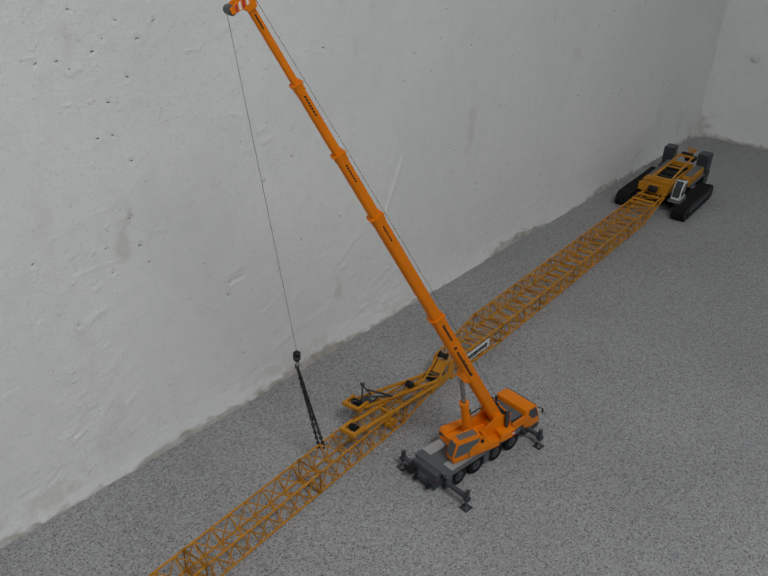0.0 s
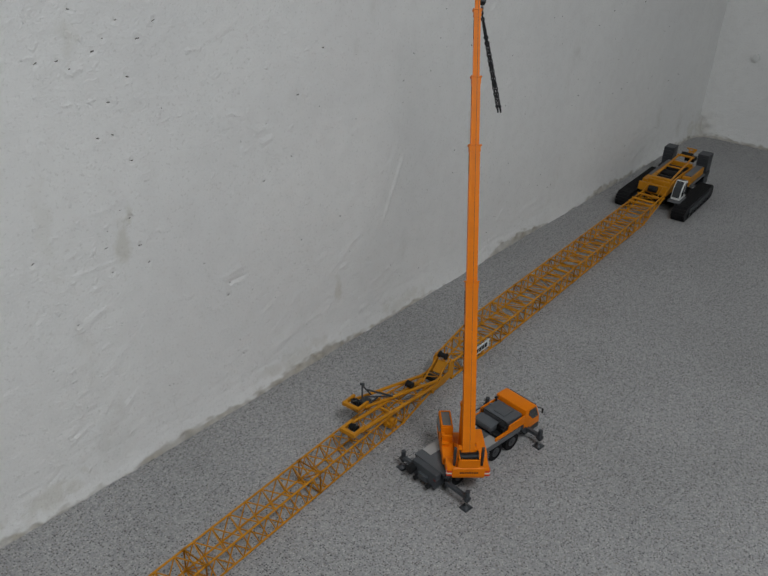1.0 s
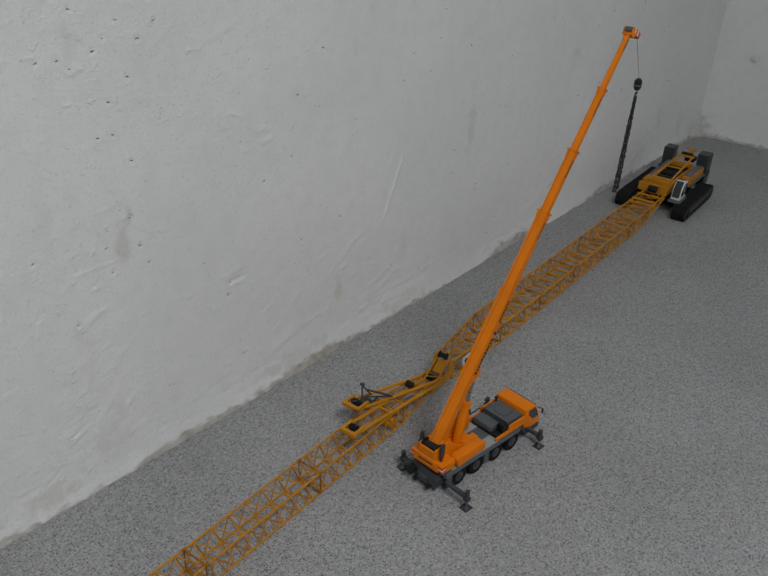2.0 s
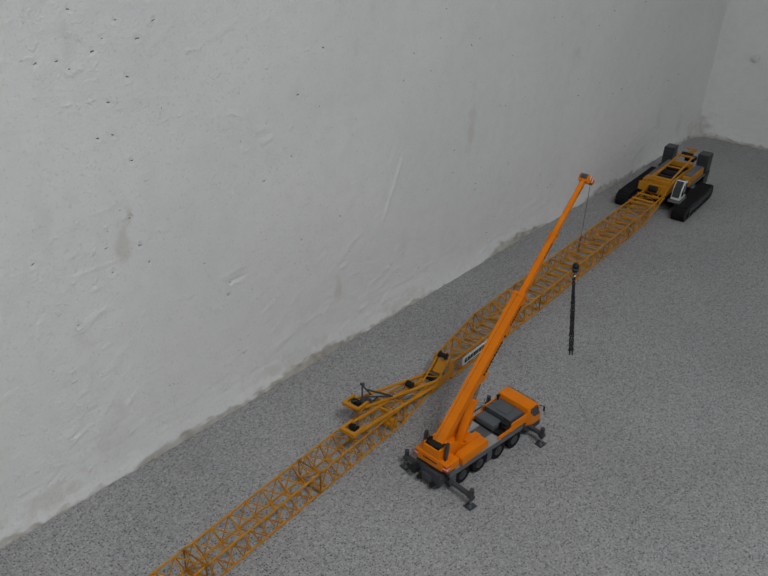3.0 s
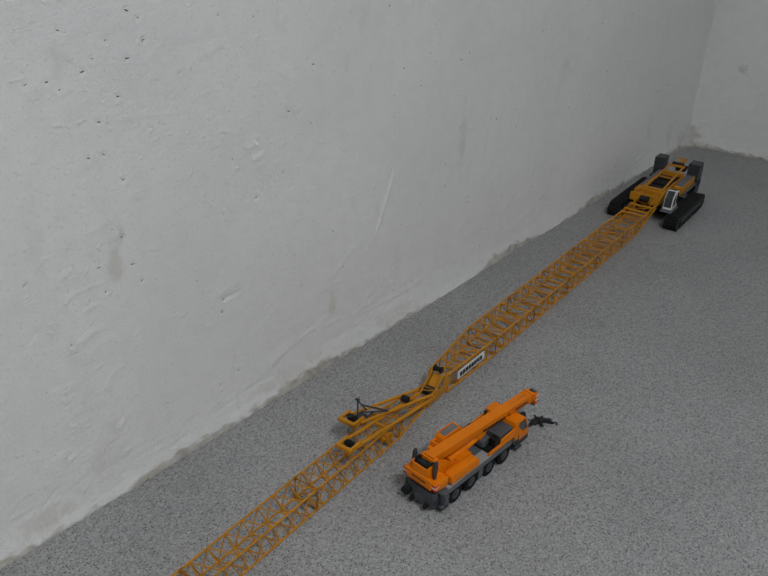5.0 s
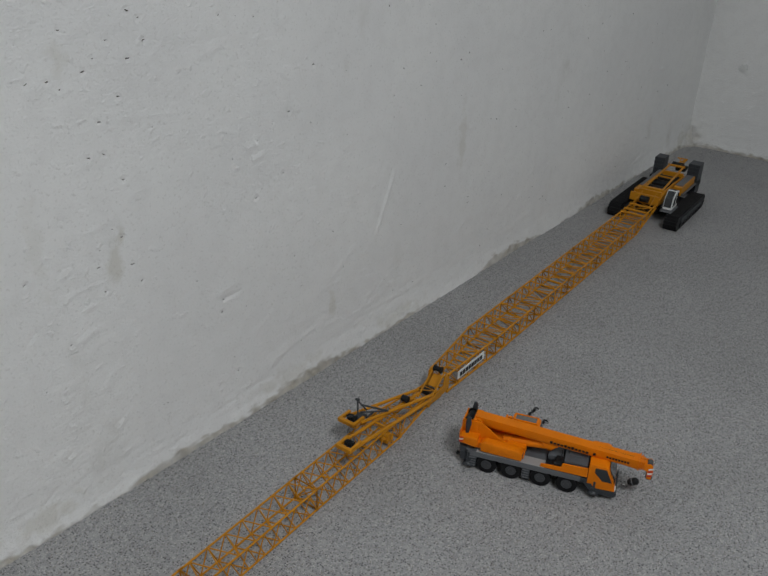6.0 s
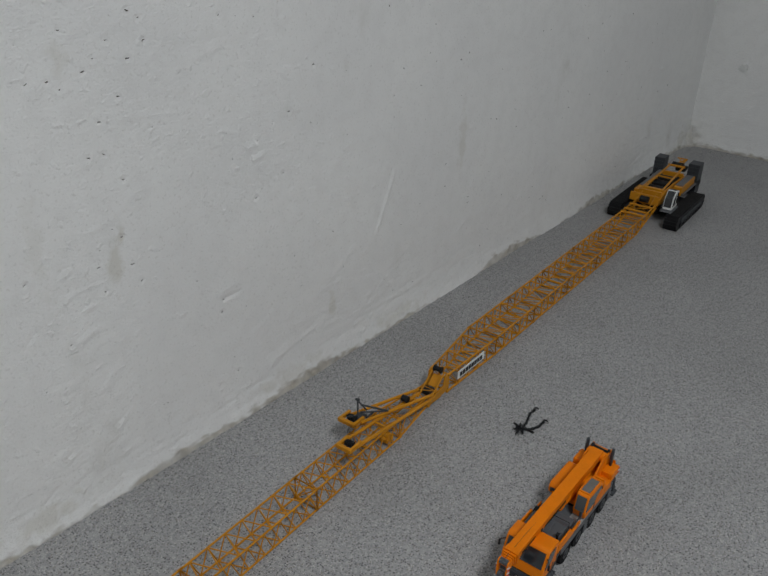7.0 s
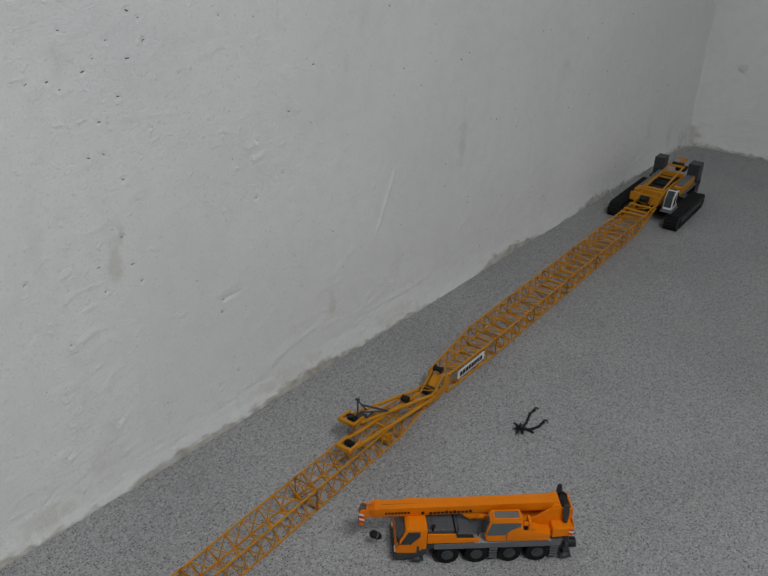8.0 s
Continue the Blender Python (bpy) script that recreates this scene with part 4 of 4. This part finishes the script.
NOSE = [(-0.003, 0.0045), (0.0040, 0.0068), (0.0070, 0.0048), (0.0090, -0.0060), (0.0082, -0.0165), (0.0030, -0.0165), (0.0016, -0.0055), (-0.003, -0.0042)]
head = part("boom_head", made((prism, NOSE, -0.0066, -0.0050, 0.0004), (prism, NOSE, 0.0050, 0.0066, 0.0004), (box, -0.003, 0.003, -0.0052, 0.0052, -0.0042, 0.0044, 0.0006)), ORANGE, boom[4])
bm = bmesh.new()
for y in (-0.0036, -0.0012, 0.0012, 0.0036):
    for x, z, r in ((0.0036, 0.0038, 0.0036), (0.0056, -0.0150, 0.0042)):
        rod(bm, (x, y - 0.0009, z), (x, y + 0.0009, z), r, 16)
part("sheave_pack", bm, COVER, boom[4], "dark grey rope sheaves", smooth=True)
for s in (-1, 1):
    for i in range(4):
        z = -0.0135 + 0.0036 * i
        part("warning_stripe", made((prism, [(0.0030, z), (0.0082, z + 0.0022), (0.0086, z + 0.0044), (0.0026, z + 0.0022)], s * 0.0066, s * 0.0070)), RED if i % 2 == 0 else WHITE, boom[4])

# luffing cylinder, built along +x from its root
CYL_ROOT = Vector((-0.011, 0, 0.0415))
barrel = part("cylinder_barrel", made((rod, (-0.003, 0, 0), (0.060, 0, 0), 0.0056, 18), (rod, (0.056, 0, 0), (0.061, 0, 0), 0.0066, 18)), ORANGE, mobile_crane, smooth=True)
ram = part("cylinder_ram", made((rod, (-0.052, 0, 0), (0.0, 0, 0), 0.0030, 14), (rod, (0, -0.004, 0), (0, 0.004, 0), 0.0042, 12)), STEEL, mobile_crane, "bright steel luffing ram", smooth=True)

# hook block and hoist rope
hook_block = part("hook_block", made((rod, (0, 0, -0.0030), (0, 0, 0.0052), 0.0048, 16), (rod, (0, 0, 0.0052), (0, 0, 0.0080), 0.0048, 16, 0.0022), (rod, (0, 0, -0.0062), (0, 0, -0.0030), 0.0030, 16, 0.0048)), BLACK, mobile_crane, smooth=True)
part("band", made((rod, (0, 0, -0.0010), (0, 0, 0.0004), 0.00495, 16)), MID_GREY, hook_block, smooth=True)
bm = bmesh.new()
for i in range(9):
    a, b = radians(100 - 32 * i), radians(100 - 32 * (i + 1))
    if i < 8:
        rod(bm, (0.0030 * math.cos(a), 0, -0.0105 + 0.0032 * math.sin(a)), (0.0030 * math.cos(b), 0, -0.0105 + 0.0032 * math.sin(b)), 0.0008, 6)
rod(bm, (0, 0, -0.0080), (0, 0, -0.0060), 0.0009, 6)
part("hook", bm, STEEL, hook_block, "bright steel hook")
HOIST_N, BACK_N, HOIST_L, BACK_L = 17, 12, 0.030, 0.060
hoist = [part("hoist_rope", made((rod, (0, 0, 0), (HOIST_L, 0, 0), 0.00024, 5)), ROPE, mobile_crane)]
hoist += [again(hoist[0], Matrix(), mobile_crane) for _ in range(HOIST_N - 1)]
back = [part("boom_rope", made((rod, (0, 0, 0), (BACK_L, 0, 0), 0.0002, 5)), ROPE, mobile_crane)]
back += [again(back[0], Matrix(), mobile_crane) for _ in range(BACK_N - 1)]

# chain sling, two legs of short rigid lengths
sling = thing("chain_sling", "black two-legged chain sling with small end hooks", "chain sling")
LEG_N, LEG_L = 9, 0.0155


def links(bm, length, n, r, thick):
    pitch = length / n
    for i in range(n):
        c = (i + 0.5) * pitch
        ring = [(c + (pitch * 0.72) * math.cos(a), r * math.sin(a)) for a in (j * math.tau / 8 for j in range(8))]
        for j in range(8):
            (x0, u0), (x1, u1) = ring[j], ring[(j + 1) % 8]
            p, q = ((x0, u0, 0), (x1, u1, 0)) if i % 2 else ((x0, 0, u0), (x1, 0, u1))
            rod(bm, p, q, thick, 4)
    return bm


first = part("chain_length", links(bmesh.new(), LEG_L, 4, 0.0015, 0.0009), CHAIN, sling)
legs = [[first] + [again(first, Matrix(), sling) for _ in range(LEG_N - 1)], [again(first, Matrix(), sling) for _ in range(LEG_N)]]
end_hook = part("end_hook", made((rod, (0, 0, 0), (0.003, 0, 0), 0.0022, 8), (rod, (0.003, 0, 0), (0.0075, 0.0025, 0), 0.0013, 6), (rod, (0.0075, 0.0025, 0), (0.0095, -0.001, 0), 0.0012, 6), (rod, (0.0095, -0.001, 0), (0.0075, -0.0035, 0), 0.001, 6)), CHAIN, sling)
end_hooks = [end_hook, again(end_hook, Matrix(), sling)]
master = part("master_ring", links(bmesh.new(), 0.006, 1, 0.0030, 0.0008), CHAIN, sling)


# ---- what moves ----
def truck(x, y, rad):
    return pose(x, y, 0, 0, 0, math.degrees(rad))


# stop-motion poses: beat, then x, y, turn of the carrier
CARRIER = {0: (0.6713, -0.3067, -0.1416), 11: (0.6761, -0.3086, -0.1252), 13: (0.6635, -0.3093, -0.0746), 20: (0.6635, -0.3093, -0.0746), 21: (0.690, -0.3085, -0.22), 22: (0.708, -0.3075, -0.47),
           23: (0.7200, -0.3079, -0.7306), 24: (0.7602, -0.3270, -1.2272), 25: (0.7908, -0.3613, -1.7916), 26: (0.7949, -0.4031, -2.3551), 27: (0.7828, -0.4188, -2.6280),
           28: (0.7678, -0.4604, -3.1192), 29: (0.7392, -0.4692, -3.3858), 30: (0.7130, -0.4697, -3.7049), 31: (0.6859, -0.4629, -3.9737), 32: (0.6628, -0.4454, -3.9665)}
# slew, luff in degrees; how far along the boom the fronts of the five sections stand
FULL = (0.2091, 0.3759, 0.4595, 0.5411, 0.6205)
SHUT = (0.2091, 0.2122, 0.2146, 0.2168, 0.2190)
BOOM = {0: (168.5, 58.75, FULL), 1: (141.5, 60.4, FULL), 2: (104.9, 60.2, FULL), 3: (78.1, 61.9, FULL), 4: (49.7, 62.7, FULL), 5: (22.4, 62.05, FULL), 6: (7.2, 61.3, FULL),
        7: (3.8, 59.8, FULL), 8: (2.8, 57.0, (0.2091, 0.315, 0.398, 0.480, 0.554)), 9: (2.4, 53.6, (0.2091, 0.262, 0.345, 0.427, 0.503)), 10: (2.2, 50.4, (0.2091, 0.2108, 0.296, 0.378, 0.455)),
        11: (2.4, 47.7, (0.2091, 0.2108, 0.2679, 0.3497, 0.4280)), 12: (3.4, 47.7, (0.2091, 0.2108, 0.2124, 0.3010, 0.3836)), 13: (-0.9, 46.9, (0.2091, 0.2108, 0.2124, 0.2600, 0.3385)),
        14: (-3.1, 47.4, (0.2091, 0.2108, 0.2124, 0.2140, 0.2900)), 15: (-1.0, 38.0, (0.2091, 0.2108, 0.2124, 0.2140, 0.2390)), 16: (2.0, 30.5, SHUT), 17: (2.6, 6.2, SHUT), 18: (2.2, -1.2, (0.2091, 0.2108, 0.2124, 0.2140, 0.2250)),
        19: (0.0, -1.9, SHUT), 20: (-1.5, -2.4, SHUT)}
# hook block in the room
HOOK = {0: (0.5669, -0.1437, 0.160), 1: (0.5400, -0.1381, 0.3734), 2: (0.6566, -0.0325, 0.3954), 3: (0.7764, -0.0613, 0.4731), 4: (0.8903, -0.1592, 0.5519), 5: (0.9470, -0.2550, 0.6020), 6: (0.9630, -0.3280, 0.5950),
        7: (0.962, -0.352, 0.560), 8: (0.958, -0.355, 0.470), 9: (0.953, -0.355, 0.390), 10: (0.948, -0.352, 0.320), 11: (0.9447, -0.3486, 0.2555), 12: (0.9115, -0.3364, 0.2235), 13: (0.8836, -0.3362, 0.1099),
        14: (0.8514, -0.3336, 0.0612), 15: (0.8423, -0.3304, 0.0432), 16: (0.8396, -0.3224, 0.1126), 17: (0.8840, -0.3139, 0.0571), 18: (0.8914, -0.3161, 0.0208)}
STOWED = Vector((0.187, 0.0, 0.0205))
# lower end of the hanging sling
SLING = {0: (0.5737, -0.1766, 0.040), 1: (0.5673, -0.1684, 0.2569), 2: (0.6480, -0.0248, 0.2547), 3: (0.7747, -0.0594, 0.3219), 4: (0.9074, -0.1891, 0.4195), 5: (0.9500, -0.2609, 0.4778), 6: (0.9735, -0.3543, 0.4694),
         7: (0.968, -0.352, 0.425), 8: (0.960, -0.352, 0.335), 9: (0.953, -0.350, 0.255), 10: (0.944, -0.344, 0.185), 11: (0.9395, -0.3361, 0.1206), 12: (0.9168, -0.3490, 0.0955), 13: (0.8780, -0.3350, 0.004)}
HEAP_A = ([(0.858, -0.332), (0.866, -0.336), (0.872, -0.330), (0.880, -0.337), (0.873, -0.339), (0.884, -0.332), (0.892, -0.335), (0.890, -0.342)],
          [(0.858, -0.332), (0.868, -0.335), (0.876, -0.341), (0.870, -0.336), (0.882, -0.343), (0.890, -0.347), (0.889, -0.353)])
HEAP_B = ([(0.8351, -0.3269), (0.8489, -0.3189), (0.8434, -0.3289), (0.8580, -0.3192), (0.8460, -0.3250), (0.8533, -0.3287), (0.8694, -0.3246), (0.8840, -0.3189), (0.8971, -0.3152), (0.8985, -0.3190)],
          [(0.8351, -0.3269), (0.8520, -0.3230), (0.8400, -0.3240), (0.8560, -0.3270), (0.8440, -0.3300), (0.8493, -0.3346), (0.8593, -0.3404), (0.8735, -0.3462), (0.8800, -0.3440)])


def held(table, last):
    """Every beat's value: the newest given at or before it."""
    out, now = [], None
    for k in range(last + 1):
        now = table.get(k, now)
        out.append(now)
    return out


def stepped(ob, poses):
    """Key a thing that stands still within each beat and is set anew between beats."""
    rows = [(0.0, poses[0])]
    for k in range(1, len(poses)):
        if poses[k] != poses[k - 1]:
            rows += [(beat(k) - 1 / FPS, poses[k - 1]), (beat(k), poses[k])]
    if rows[-1][0] < SECONDS:
        rows.append((SECONDS, poses[-1]))
    walk(ob, rows)


def along(a, b, roll=0.0):
    """A pose at a whose x axis points at b."""
    a, b = Vector(a), Vector(b)
    d = b - a
    if d.length < 1e-6:
        d = Vector((0, 0, -1))
    return Matrix.Translation(a) @ d.to_track_quat("X", "Z").to_matrix().to_4x4() @ pose(0, 0, 0, roll)


def spread(points, n, length):
    """n start and end pairs of pieces laid evenly along a line of points."""
    pts = [Vector(p) for p in points]
    cum = [0.0]
    for p, q in zip(pts, pts[1:]):
        cum.append(cum[-1] + (q - p).length)

    def place(s):
        s = min(max(s, 0.0), cum[-1])
        for i in range(len(pts) - 1):
            if s <= cum[i + 1] or i == len(pts) - 2:
                return pts[i].lerp(pts[i + 1], (s - cum[i]) / max(cum[i + 1] - cum[i], 1e-9))
    total = cum[-1]
    out = []
    for i in range(n):
        s0 = i * max(total - length, 0.0) / max(n - 1, 1)
        out.append((place(s0), place(s0 + length)))
    return out


def motions():
    last = 32
    carriers = [truck(*c) for c in held(CARRIER, last)]
    stepped(mobile_crane, carriers)
    for beam, feet, s, reach, stow in beams:
        for ob in feet:
            stepped(ob, [pose(0, 0, 0 if k < 20 else 0.0075) for k in range(last + 1)])
        stepped(beam, [pose(0, s * (reach if k < 20 else stow), 0) for k in range(last + 1)])
    uppers, fronts, barrels, rams, hooks = [], [[] for _ in SECTIONS], [], [], []
    hoist_rows, back_rows = [[] for _ in hoist], [[] for _ in back]
    hook_at, sling_at = held(HOOK, last), held(SLING, last)
    leg_rows, hook_rows, ring_rows = [[[] for _ in legs[0]] for _ in legs], [[], []], []
    for k, (slew, luff, reach) in enumerate(held(BOOM, last)):
        turn = pose(SLEW_X, 0, 0, 0, 0, slew)
        uppers.append(turn)
        axis = turn @ pose(PIVOT_X, 0, PIVOT_Z, 0, -luff, 0)
        for i, d in enumerate(reach):
            fronts[i].append(axis @ pose(d, 0, 0))
        lug, root = axis @ Vector((reach[0] - 0.112, 0, -0.0118)), turn @ CYL_ROOT
        barrels.append(along(root, lug))
        rams.append(along(lug, lug + (lug - root)))
        tip = axis @ Vector((reach[4] + 0.0098, 0, -0.0165))
        crest = axis @ Vector((reach[4] + 0.0045, 0, 0.0078))
        inside = carriers[k].inverted()
        if k < 20:
            h = inside @ Vector(hook_at[k])
            lean = along(h, tip) @ pose(0, 0, 0, 0, 90, 0)
        else:
            h = STOWED
            lean = pose(*STOWED, 0, 62, 0)
        hooks.append(lean if k >= 20 else Matrix.Translation(h))
        if k < 20:
            line = [tip, h + Vector((0, 0, 0.008))]
        else:
            line = [h + Vector((-0.006, 0, -0.003)), Vector((0.1690, 0.0, 0.0160))]
        for ob_rows, (p, q) in zip(hoist_rows, spread(line, len(hoist), HOIST_L if k < 20 and (line[1] - line[0]).length > HOIST_L else (line[1] - line[0]).length)):
            short = (line[1] - line[0]).length < HOIST_L
            if short and k < 20:
                p, q = line[1], line[1] + (tip - line[1]).normalized()
            ob_rows.append(along(p, q))
        winch = turn @ Vector((-0.064, 0, 0.0715))
        for ob_rows, (p, q) in zip(back_rows, spread([winch, crest], len(back), BACK_L)):
            ob_rows.append(along(p, q))
        # the sling hangs from the hook until it is set down
        for j in (0, 1):
            s = -1 if j else 1
            if k <= 13:
                a = Vector(hook_at[k]) - Vector((0, 0, 0.014))
                b = Vector(sling_at[k])
                side = Vector((0.0009, -0.0012, 0)) * s
                line = [a, a.lerp(b, 0.35) + side * 0.8, b + side * (2.0 if k in (0, 1) else 1.2)]
                if k == 1:
                    line.insert(2, a.lerp(b, 0.7) + Vector((-0.006, 0, -0.004)))
            elif k == 14:
                a = Vector(hook_at[k]) - Vector((0, 0, 0.014))
                line = [a, Vector((0.858, -0.332, 0.008))] + [Vector((x, y, 0.003)) for x, y in HEAP_A[j][1:]]
            else:
                line = [Vector((x, y, 0.0022 + 0.0022 * (i % 3) * (i < 5))) for i, (x, y) in enumerate((HEAP_A if k < 21 else HEAP_B)[j])]
            laid = spread(line, LEG_N, LEG_L)
            for i, (p, q) in enumerate(laid):
                leg_rows[j][i].append(along(p, q, 40 * i))
            p, q = laid[-1]
            hook_rows[j].append(along(q, q + (q - p)))
            if j == 0:
                ring_rows.append(along(line[0] + (Vector((0, 0, 0.004)) if k < 15 else Vector((-0.003, 0, 0))), line[0] - Vector((0, 0, 0.002)) if k < 15 else line[0]))
    stepped(upper_works, uppers)
    for sec, rows in zip(boom, fronts):
        stepped(sec, rows)
    stepped(barrel, barrels)
    stepped(ram, rams)
    stepped(hook_block, hooks)
    for obs, rows in ((hoist, hoist_rows), (back, back_rows), (legs[0], leg_rows[0]), (legs[1], leg_rows[1]), (end_hooks, hook_rows), ([master], [ring_rows])):
        for ob, r in zip(obs, rows):
            stepped(ob, r)


motions()
